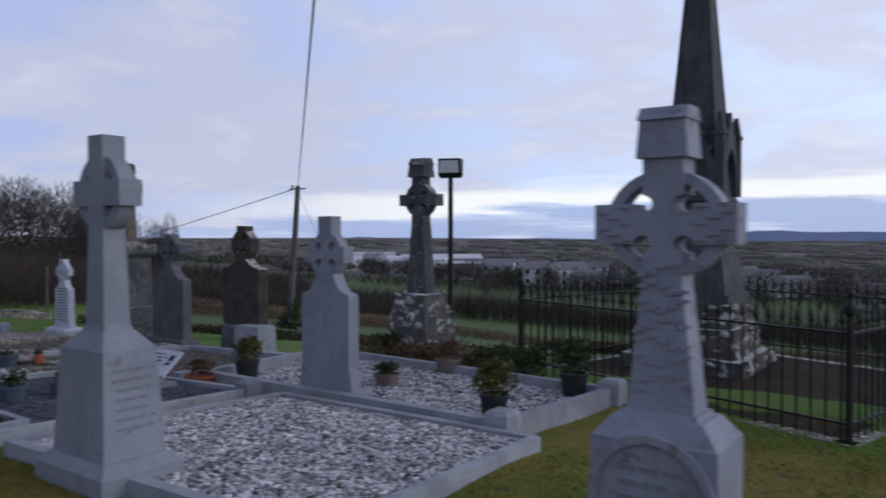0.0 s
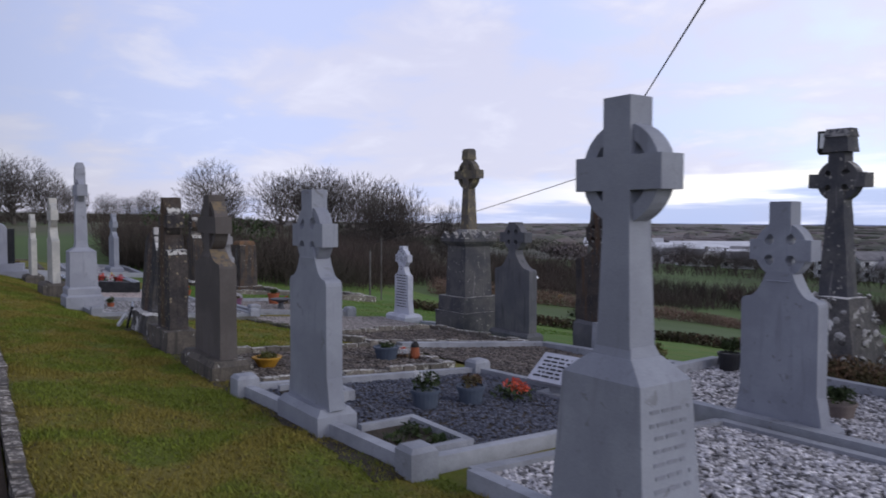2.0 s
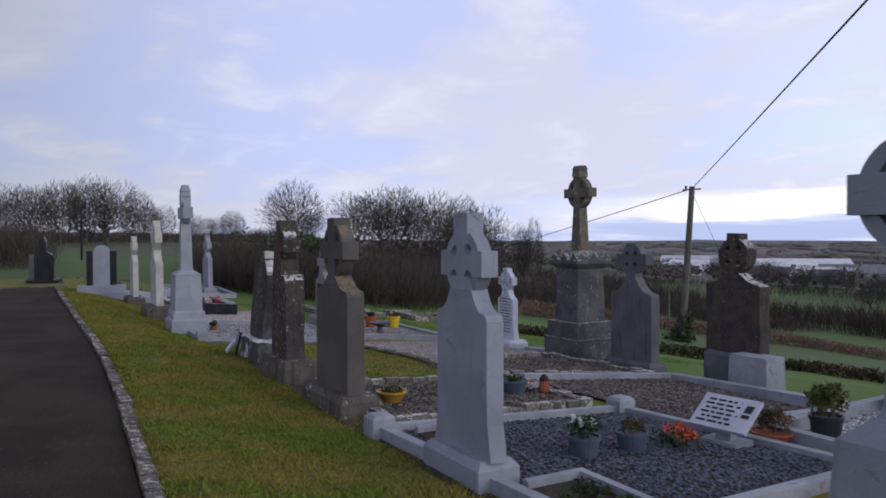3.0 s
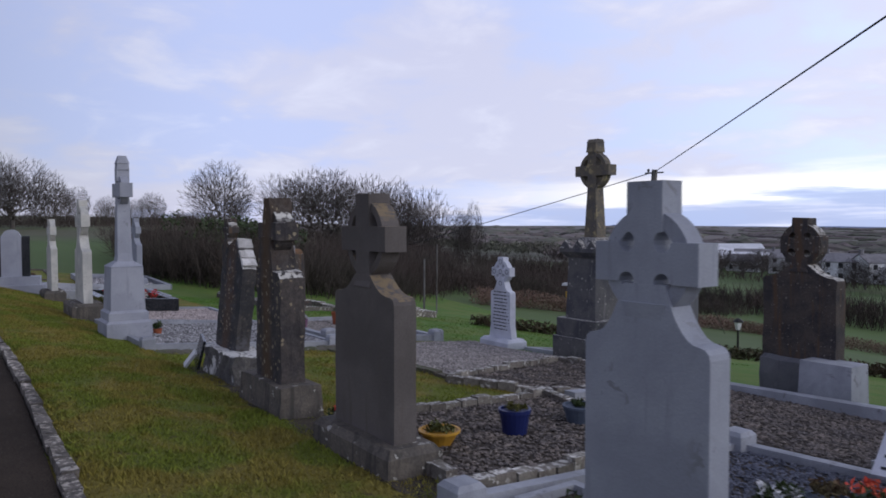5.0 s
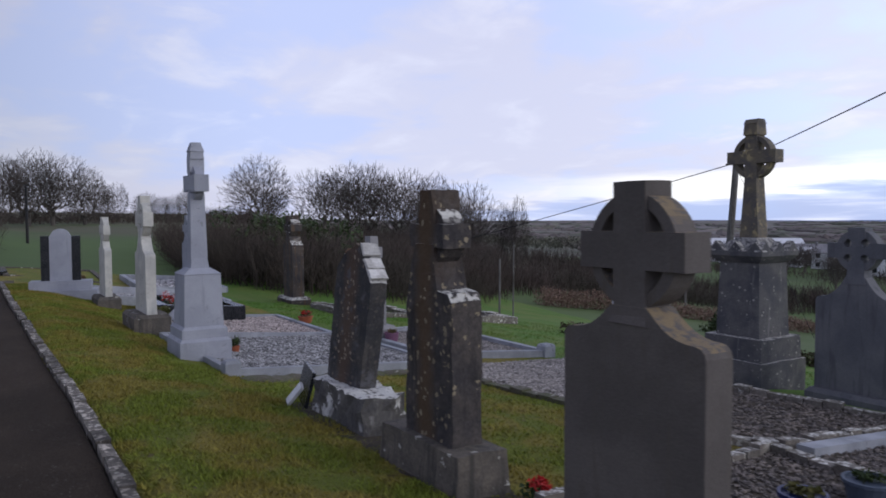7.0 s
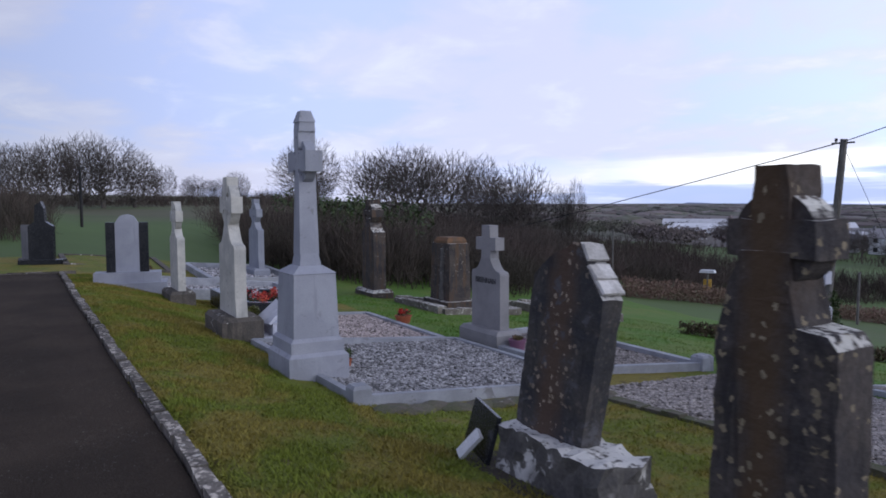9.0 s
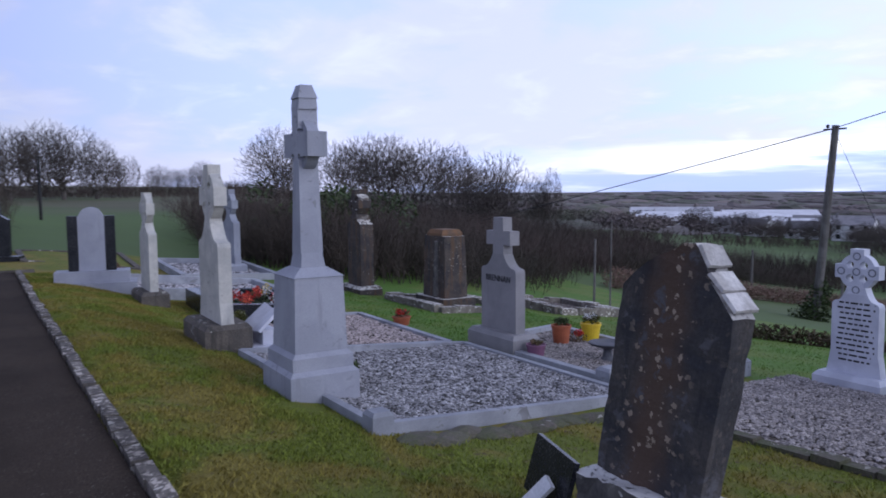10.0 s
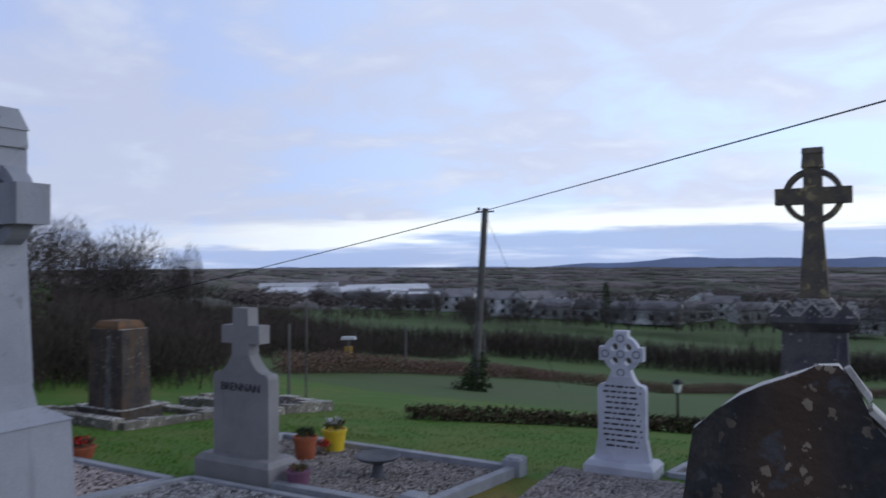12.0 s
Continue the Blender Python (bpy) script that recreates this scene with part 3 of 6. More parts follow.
def build_path():
    xs = np.arange(-25.9, 14.1, 0.5)
    vs = [(x, y, land(x, 0.3) + 0.02 + 0.012 * (y > -2.9) * (y < -0.2) + 0.004 * noise.noise(Vector((x, y, 5)))) for y0 in (-3.3, -2.6, -1.4, -0.3, 1.0) for x in xs for y in [y0 if y0 < 0.9 else kerb_y(x) - 0.03]]
    n = len(xs)
    fs = [(j * n + i, j * n + i + 1, (j + 1) * n + i + 1, (j + 1) * n + i) for j in range(4) for i in range(n - 1)]
    sheet("path", vs, fs, "tarmac", "worn dark brown tarmac path beside the lawn", "path")


build_path()


# ---- crosses and headstones ----
def ring_cross(bm, cz, arm, aw, depth, r, rw, top, tw, z0, w0, w1, rdepth=None, notch=0.0, ring=None):
    """A ringed cross: tapered shaft from z0, arms of half length arm and height aw, ring of outer radius r, head up to top.
    notch: radius of the round holes at the crossing."""
    rdepth = rdepth or depth * 0.72
    block(bm, w0, depth * 1.15, z0, cz - r - 0.02, w1, depth)
    h, v = w1 / 2, aw / 2
    if notch:
        q = arc(h, v, notch, 90, 360, 10)
    else:
        q = [(h, v)]
    quarter = [(tw / 2, top - cz)] + q + [(arm, v)]
    low = [(arm, -v)] + [(x, -z) for x, z in q[::-1]] + [(h, -r - 0.025)]
    right = quarter + low
    out = [(x, z + cz) for x, z in right] + [(-x, z + cz) for x, z in right[::-1]]
    slab(bm, out, -depth / 2, depth / 2)
    inner = r - rw if not notch else max(r - rw, math.hypot(h, v) + notch * 0.8)
    annulus(ring or bm, inner, r, -rdepth / 2, rdepth / 2, cz)


def shouldered(w, zs, zn, nw, foot=0.0, cusp=0.05, seg=6):
    """Outline of a headstone body with curved shoulders rising to a neck."""
    h = w / 2
    right = [(h, foot), (h, zs - cusp), *arc(h - cusp, zs - cusp, cusp, 0, 90, 3)]
    right += [(h - cusp - (h - cusp - nw / 2) * t, zs + (zn - zs) * (t ** 2.2)) for t in [i / seg for i in range(1, seg + 1)]]
    return right + [(-x, z) for x, z in right[::-1]]


def celtic_headstone(name, label, x, y, z, mat, w=0.72, depth=0.13, zs=1.13, zn=1.36, cz=1.44, arm=0.29, aw=0.19, r=0.23, rw=0.085, top=1.79, tw=0.19, nw=0.22,
                     base=(0.84, 0.34, 0.2), rz=0.0, lean=(0, 0), worn=0.0, base_mat=None, feet=True, ring=True, notch=0.045, tall=1.0):
    """Heights count from the ground under it."""
    t = thing(name, label, "gravestone", x, y, z, rz, lean=lean)
    zs, zn, cz, top = zs * tall, zn * tall, cz * tall, top * tall
    bm = bmesh.new()
    bw, bd, bh = base
    block(bm, bw, bd, -0.25, bh - 0.05)
    block(bm, bw, bd, bh - 0.05, bh, bw - 0.08, bd - 0.08)
    soften(bm, 0.01)
    if worn:
        cut(bm, 0.12)
        wear(bm, worn * 1.5, 5, x)
    part("plinth", bm, base_mat or mat, t)
    bm = bmesh.new()
    slab(bm, shouldered(w, zs, zn, nw, bh - 0.01), -depth / 2, depth / 2)
    if feet:
        for s in (-1, 1):
            block(bm, 0.05, depth * 0.98, bh - 0.01, bh + 0.22, 0.03, depth * 0.96, cx=s * (w / 2 + 0.02), tcx=s * (w / 2 - 0.01))
    soften(bm, 0.006)
    if worn:
        cut(bm, 0.1)
        wear(bm, worn, 6, x)
    part("slab", bm, mat, t)
    bm, hoop = bmesh.new(), bmesh.new()
    if ring:
        ring_cross(bm, cz, arm, aw, depth * 0.98, r, rw, top, tw, zn - 0.08, nw * 1.05, tw, rdepth=depth * 0.8, notch=notch, ring=hoop)
    else:
        block(bm, nw, depth * 0.98, zn - 0.06, top, tw, depth * 0.96)
        block(bm, arm * 2, depth, cz - aw / 2, cz + aw / 2)
    soften(bm, 0.006)
    if worn:
        cut(bm, 0.08)
        wear(bm, worn, 8, x)
    part("cross_head", bm, mat, t)
    if ring:
        part("ring", hoop, mat, t)
    return t


def bars(bm, x0, x1, z0, z1, y, n, seed, h=0.018, depth=0.004):
    """Rows of unreadable lettering as small bars on the face at y."""
    rnd = random.Random(seed)
    for i in range(n):
        z = z1 - (z1 - z0) * i / max(n - 1, 1)
        inset = rnd.uniform(0, 0.25) * (x1 - x0) / 2
        x = x0 + inset
        while x < x1 - inset:
            l = rnd.uniform(0.03, 0.09)
            block(bm, min(l, x1 - inset - x + 0.005), depth, z - h / 2, z + h / 2, cx=x + l / 2, cy=y)
            x += l + 0.018


def pedestal_cross():
    """The grey cross on a tall tapered pedestal."""
    t = thing("pedestal_cross", "smooth grey limestone ringed cross on a tapered pedestal", "monument", -4.57, 2.855, -0.31)
    bm = bmesh.new()
    block(bm, 0.80, 0.56, -0.25, 0.17)
    block(bm, 0.80, 0.56, 0.17, 0.235, 0.64, 0.44)
    soften(bm, 0.008)
    part("plinth", bm, "limestone", t)
    bm = bmesh.new()
    block(bm, 0.60, 0.42, 0.23, 0.90, 0.50, 0.36)
    block(bm, 0.50, 0.36, 0.90, 1.0, 0.27, 0.22)
    soften(bm, 0.006)
    ped = part("pedestal", bm, "limestone", t)
    bm = bmesh.new()
    bars(bm, -0.13, 0.13, 0.42, 0.78, 0, 7, 3)
    for v in bm.verts:
        x, y, z = v.co
        v.co = (0.3 - 0.05 * (z - 0.23) / 0.67 + y + 0.002, x, z)
    part("lettering", bm, "carve", ped, "small incised lettering")
    bm = bmesh.new()
    block(bm, 0.27, 0.22, 0.985, 1.05, 0.22, 0.17)
    hoop = bmesh.new()
    ring_cross(bm, 1.88, 0.27, 0.165, 0.155, 0.245, 0.07, 2.245, 0.17, 1.03, 0.215, 0.17, rdepth=0.11, ring=hoop)
    soften(bm, 0.005)
    part("cross", bm, "limestone", t)
    part("ring", hoop, "limestone", t)


def carved_cross():
    """The tall carved ringed cross nearest the start."""
    t = thing("carved_cross", "tall grey ringed cross with carved panels and an inscribed base", "monument", -1.11, 3.36, -0.47)
    bm = bmesh.new()
    block(bm, 0.62, 0.48, -0.2, 0.42, 0.59, 0.45)
    soften(bm, 0.008)
    part("step", bm, "carved", t)
    bm = bmesh.new()
    block(bm, 0.53, 0.38, 0.93, 1.02, 0.38, 0.26)
    soften(bm, 0.008)
    part("coping", bm, "carved", t)
    bm = bmesh.new()
    block(bm, 0.53, 0.38, 0.418, 0.932)
    soften(bm, 0.008)
    base = part("base", bm, "carved", t)
    bm = bmesh.new()
    o = [(-0.262, 0.62), *[(x, 0.72 + (z - 0.72) * 0.95) for x, z in arc(0, 0.72, 0.262, 180, 0, 18)], (0.262, 0.62)]
    inner = [(x * 0.87, 0.62 + (z - 0.62) * 0.9) for x, z in o]
    for i in range(len(o) - 1):
        a = [o[i], o[i + 1], inner[i + 1], inner[i]]
        slab(bm, a, -0.215, -0.18)
    part("arch_moulding", bm, "carved", base)
    bm = bmesh.new()
    bars(bm, -0.17, 0.17, 0.50, 0.82, -0.1915, 6, 5, 0.024)
    part("lettering", bm, "carve", base)
    bm = bmesh.new()
    block(bm, 0.34, 0.24, 0.99, 1.05, 0.32, 0.2)
    hoop = bmesh.new()
    ring_cross(bm, 1.93, 0.30, 0.19, 0.15, 0.255, 0.05, 2.36, 0.17, 1.04, 0.29, 0.17, rdepth=0.11, notch=0.042, ring=hoop)
    cap = bmesh.new()
    block(cap, 0.22, 0.19, 2.24, 2.42, 0.195, 0.17)
    block(cap, 0.21, 0.20, 2.418, 2.48, 0.21, 0.12)
    for v in cap.verts:
        v.co.z = 0.99 + (v.co.z - 0.99) * 0.89
    soften(cap, 0.006)
    part("cap", cap, "carved", t)
    for v in bm.verts:
        v.co.z = 0.99 + (v.co.z - 0.99) * 0.89
    soften(bm, 0.006)
    cross = part("cross", bm, "carved", t)
    for v in hoop.verts:
        v.co.z = 0.99 + (v.co.z - 0.99) * 0.89
    part("ring", hoop, "carved", t)
    bm = bmesh.new()
    rnd = random.Random(4)
    for i in range(8):
        z = 1.12 + i * 0.085
        hw = 0.13 - 0.004 * i
        s = 1 if i % 2 else -1
        for k in range(5):
            u = -1 + 0.5 * k
            block(bm, hw * 0.42, 0.012, z - 0.008, z + 0.012, cx=u * hw * 0.8, cy=-0.082, tcx=u * hw * 0.8 + 0.01)
            for v in bm.verts[-8:]:
                v.co.z += 0.025 * math.sin(u * 2.6 + i) * s
    for i in range(7):
        for s in (-1, 1):
            block(bm, 0.045, 0.012, 1.85 + i * 0.026, 1.862 + i * 0.026, cx=s * (0.16 + 0.05 * (i % 3)), cy=-0.08)
    for v in bm.verts:
        v.co.z = 0.99 + (v.co.z - 0.99) * 0.89
    part("carved_panel", bm, "carved", cross)


def west_cross():
    """The slender pale cross on a square two-step pedestal."""
    t = thing("slender_cross", "pale grey slender ringed cross on a square stepped pedestal", "monument", -16.63, 2.22, -0.23)
    bm = bmesh.new()
    block(bm, 0.68, 0.60, -0.25, 0.20)
    block(bm, 0.68, 0.60, 0.20, 0.235, 0.60, 0.53)
    soften(bm, 0.01)
    part("plinth", bm, "limestone_pale", t)
    bm = bmesh.new()
    block(bm, 0.60, 0.53, 0.232, 0.34)
    block(bm, 0.60, 0.53, 0.34, 0.375, 0.53, 0.46)
    soften(bm, 0.01)
    part("step", bm, "limestone_pale", t)
    bm = bmesh.new()
    block(bm, 0.53, 0.46, 0.37, 0.99, 0.48, 0.42)
    block(bm, 0.50, 0.44, 0.99, 1.06, 0.26, 0.24)
    soften(bm, 0.006)
    part("pedestal", bm, "limestone_pale", t)
    bm = bmesh.new()
    block(bm, 0.25, 0.22, 1.045, 1.18, 0.2, 0.18)
    hoop = bmesh.new()
    ring_cross(bm, 2.07, 0.265, 0.2, 0.17, 0.21, 0.07, 2.38, 0.14, 1.17, 0.2, 0.14, rdepth=0.10, notch=0.03, ring=hoop)
    block(bm, 0.17, 0.165, 2.36, 2.45, 0.165, 0.15)
    block(bm, 0.18, 0.17, 2.45, 2.56, 0.11, 0.1)
    soften(bm, 0.005)
    part("cross", bm, "limestone_pale", t)
    part("ring", hoop, "limestone_pale", t)


def stepped_monument():
    """The lichened ringed cross on a high pedestal with a castellated cap."""
    t = thing("stepped_monument", "old lichened stone ringed cross on a tall dark pedestal", "monument", -13.34, 8.36, -0.72)
    bm = bmesh.new()
    block(bm, 0.90, 0.90, -0.3, 0.34)
    block(bm, 0.82, 0.82, 0.335, 0.62)
    soften(bm, 0.015)
    cut(bm, 0.2)
    wear(bm, 0.012, 5)
    part("step", bm, "monument", t)
    bm = bmesh.new()
    block(bm, 0.62, 0.62, 0.61, 1.56, 0.56, 0.56)
    soften(bm, 0.02)
    part("pedestal", bm, "monument", t)
    bm = bmesh.new()
    block(bm, 0.60, 0.60, 1.555, 1.64, 0.76, 0.76)
    block(bm, 0.76, 0.76, 1.64, 1.70)
    for k in range(4):
        for s in (-0.28, 0.0, 0.28):
            bb = bmesh.new()
            slab(bb, [(s - 0.11, 1.695), (s + 0.11, 1.695), (s, 1.82)], -0.37, -0.28)
            bb.transform(Matrix.Rotation(k * math.pi / 2, 4, "Z"))
            me = bpy.data.meshes.new("tmp")
            bb.to_mesh(me)
            bb.free()
            bm.from_mesh(me)
            bpy.data.meshes.remove(me)
    block(bm, 0.54, 0.54, 1.69, 1.86, 0.3, 0.3)
    part("cap", bm, "monument", t)
    bm = bmesh.new()
    hoop = bmesh.new()
    ring_cross(bm, 2.88, 0.345, 0.16, 0.17, 0.275, 0.055, 3.22, 0.16, 1.84, 0.27, 0.17, rdepth=0.12, ring=hoop)
    block(bm, 0.2, 0.2, 3.16, 3.30, 0.18, 0.18)
    block(bm, 0.19, 0.2, 3.30, 3.36, 0.19, 0.12)
    soften(bm, 0.008)
    part("cross", bm, "ochre", t)
    part("ring", hoop, "ochre", t)


def rubble_stones(base, seed, n, z0, z1, half_at):
    """Loose stones set in the faces of a rubble base, many of them whitened."""
    rnd = random.Random(seed)
    meshes = []
    for mat in ("whitened", "rubble"):
        bm = bmesh.new()
        bmesh.ops.create_icosphere(bm, subdivisions=1, radius=1)
        wear(bm, 0.2, 2)
        me = bpy.data.meshes.new("stone")
        bm.to_mesh(me)
        bm.free()
        me.materials.append(M[mat])
        meshes.append(me)
    for i in range(n):
        h = rnd.uniform(z0, z1)
        half = half_at(h)
        u = rnd.uniform(-half, half)
        stone = new("stone", meshes[0] if rnd.random() < 0.55 else meshes[1])
        stone.parent = base
        stone.matrix_basis = Matrix.Rotation(rnd.randrange(4) * math.pi / 2, 4, "Z") @ Matrix.Translation((u, -half, h)) @ Euler((rnd.random() * 0.3, rnd.random() * 0.4, rnd.random() * 0.4)).to_matrix().to_4x4() @ Matrix.Diagonal((rnd.uniform(0.04, 0.09), 0.035, rnd.uniform(0.025, 0.055), 1))


def rubble_cross():
    """The dark ringed cross on a mound of whitened rubble."""
    t = thing("rubble_cross", "dark lichen-flecked ringed cross on a whitened rubble base", "monument", -6.78, 9.06, -0.56)
    bm = bmesh.new()
    block(bm, 0.98, 0.98, -0.3, 0.97, 0.52, 0.52)
    cut(bm, 0.12)
    wear(bm, 0.03, 5)
    base = part("rubble_base", bm, "rubble", t)
    rubble_stones(base, 8, 90, -0.02, 0.98, lambda h: 0.49 - 0.235 * (h + 0.3) / 1.27)
    bm = bmesh.new()
    hoop = bmesh.new()
    ring_cross(bm, 2.36, 0.34, 0.17, 0.2, 0.25, 0.07, 2.72, 0.19, 0.93, 0.36, 0.2, rdepth=0.14, notch=0.04, ring=hoop)
    block(bm, 0.31, 0.27, 2.70, 2.88, 0.27, 0.24)
    block(bm, 0.29, 0.28, 2.88, 2.98, 0.29, 0.14)
    soften(bm, 0.01)
    cut(bm, 0.1)
    wear(bm, 0.008, 7)
    part("cross", bm, "monument", t)
    part("ring", hoop, "monument", t)


def gothic_spire():
    """The tall gabled spire inside the railings."""
    t = thing("gothic_spire", "tall dark stone spire with gabled niches on a whitened rubble base", "monument", -3.17, 10.65, -0.55)
    bm = bmesh.new()
    for z0, z1, s0, s1 in ((-0.3, 0.25, 1.7, 1.6), (0.245, 0.62, 1.36, 1.28), (0.615, 0.95, 1.16, 1.1)):
        block(bm, s0, s0, z0, z1, s1, s1)
    cut(bm, 0.2)
    wear(bm, 0.03, 4)
    rb = part("rubble_base", bm, "rubble", t)
    rubble_stones(rb, 18, 110, 0.0, 0.93, lambda h: 0.82 if h < 0.25 else 0.66 if h < 0.62 else 0.56)
    for name, courses in (("base_course", ((1.1, 0.94, 1.05, 1.1),)), ("tapered_base", ((1.0, 1.048, 1.6, 0.84),)), ("moulding", ((0.86, 1.597, 1.68, 0.72),)), ("shaft", ((0.70, 1.677, 2.25, 0.70),)),
                          ("cornice", ((0.72, 2.247, 2.3, 0.84), (0.84, 2.3, 2.36, 0.78))), ("lantern_stage", ((0.74, 2.357, 3.0, 0.62),)), ("spire", ((0.62, 2.997, 7.0, 0.03),))):
        bm = bmesh.new()
        for s0, z0, z1, s1 in courses:
            block(bm, s0, s0, z0, z1, s1, s1)
        soften(bm, 0.006)
        part(name, bm, "spire", t)
    for s in (-1, 1):
        for q in (-1, 1):
            bm = bmesh.new()
            tube(bm, (s * 0.31, q * 0.31, 2.99), (s * 0.012, q * 0.012, 7.05), 0.02, 0.008, 5)
            part("arris", bm, "spire", t)
    gab = None
    for k in range(4):
        m = Matrix.Rotation(k * math.pi / 2, 4, "Z")
        if gab is None:
            bm = bmesh.new()
            o = [(-0.42, 2.36), (-0.26, 2.36), (-0.26, 2.66), (-0.2, 2.82), (-0.1, 2.94), (0, 3.0), (0, 3.48), (-0.42, 2.62)]
            slab(bm, o, -0.43, -0.34)
            slab(bm, [(-x, z) for x, z in o], -0.43, -0.34)
            for s in (-1, 1):
                for i in range(4):
                    f = 0.15 + i * 0.22
                    block(bm, 0.05, 0.1, 2.64 + 0.84 * f, 2.71 + 0.84 * f, 0.03, 0.06, cx=s * 0.43 * (1 - f), cy=-0.385)
            gab = part("gable", bm, "spire", t)
            mesh = gab.data
        else:
            gab = new("gable", mesh)
            gab.parent = t
        gab.matrix_basis = m
        pin_bm = bmesh.new()
        block(pin_bm, 0.12, 0.12, 2.36, 3.15, cx=0.39, cy=-0.39)
        block(pin_bm, 0.15, 0.15, 3.15, 3.2, cx=0.39, cy=-0.39)
        block(pin_bm, 0.12, 0.12, 3.2, 3.45, 0.05, 0.05, cx=0.39, cy=-0.39)
        p = part("pinnacle", pin_bm, "spire", t)
        p.matrix_basis = m


def leaning_slab():
    """The dark pointed slab that leans over its broken base."""
    t = thing("leaning_slab", "blackened leaning gravestone with a broken pointed top", "gravestone", -13.03, 2.6, -0.18)
    bm = bmesh.new()
    block(bm, 1.02, 0.40, -0.2, 0.21, 0.98, 0.36)
    cut(bm, 0.07)
    wear(bm, 0.04, 9, 3.3, -0.05)
    part("plinth", bm, "rubble", t)
    bm = bmesh.new()
    o = [(-0.31, 0.1), (0.31, 0.1), (0.32, 1.14), (0.27, 1.19), (0.17, 1.27), (0.10, 1.38), (0.06, 1.42), (0.0, 1.41), (-0.08, 1.36), (-0.2, 1.28), (-0.33, 1.14)]
    slab(bm, o, -0.075, 0.075)
    cut(bm, 0.06)
    wear(bm, 0.012, 9, 1.1)
    s = part("slab", bm, "leaning", t)
    s.matrix_basis = pose(-0.17, 0, 0.0, -3, 8, 0)
    for x, z, l, a in ((0.115, 1.375, 0.13, 48), (0.20, 1.275, 0.13, 36), (0.285, 1.205, 0.12, 38)):
        bm = bmesh.new()
        block(bm, l * 0.85, 0.162, -0.008, 0.008, l * 0.8, 0.15)
        cut(bm, 0.05)
        wear(bm, 0.006, 14, x * 9)
        sl = part("slate", bm, "whitened", s, "pale broken slate")
        sl.matrix_basis = pose(x, 0, z, 0, a, 0)


def broken_cross_stone():
    """The narrow dark headstone with a worn ringed cross."""
    t = thing("worn_cross_headstone", "narrow blackened headstone with a worn ringed cross top", "gravestone", -11.53, 2.48, -0.19)
    bm = bmesh.new()
    block(bm, 1.0, 0.42, -0.2, 0.2, 0.94, 0.36)
    cut(bm, 0.1)
    wear(bm, 0.02, 6, 2, -0.1)
    part("plinth", bm, "plinth", t)
    bm = bmesh.new()
    slab(bm, [(-0.26, 0.18), (0.31, 0.18), (0.31, 1.10), (0.27, 1.15), (0.14, 1.16), (0.10, 1.3), (0.09, 1.45), (-0.12, 1.45), (-0.19, 1.32), (-0.24, 1.12)], -0.11, 0.11)
    cut(bm, 0.07)
    wear(bm, 0.012, 8, 4)
    part("slab", bm, "worn_dark", t)
    bm = bmesh.new()
    hoop = bmesh.new()
    ring_cross(bm, 1.5, 0.2, 0.15, 0.2, 0.19, 0.07, 1.79, 0.16, 1.25, 0.2, 0.17, rdepth=0.15, ring=hoop)
    cut(bm, 0.06)
    wear(bm, 0.014, 8, 5)
    part("cross_head", bm, "worn_dark", t)
    part("ring", hoop, "worn_dark", t)


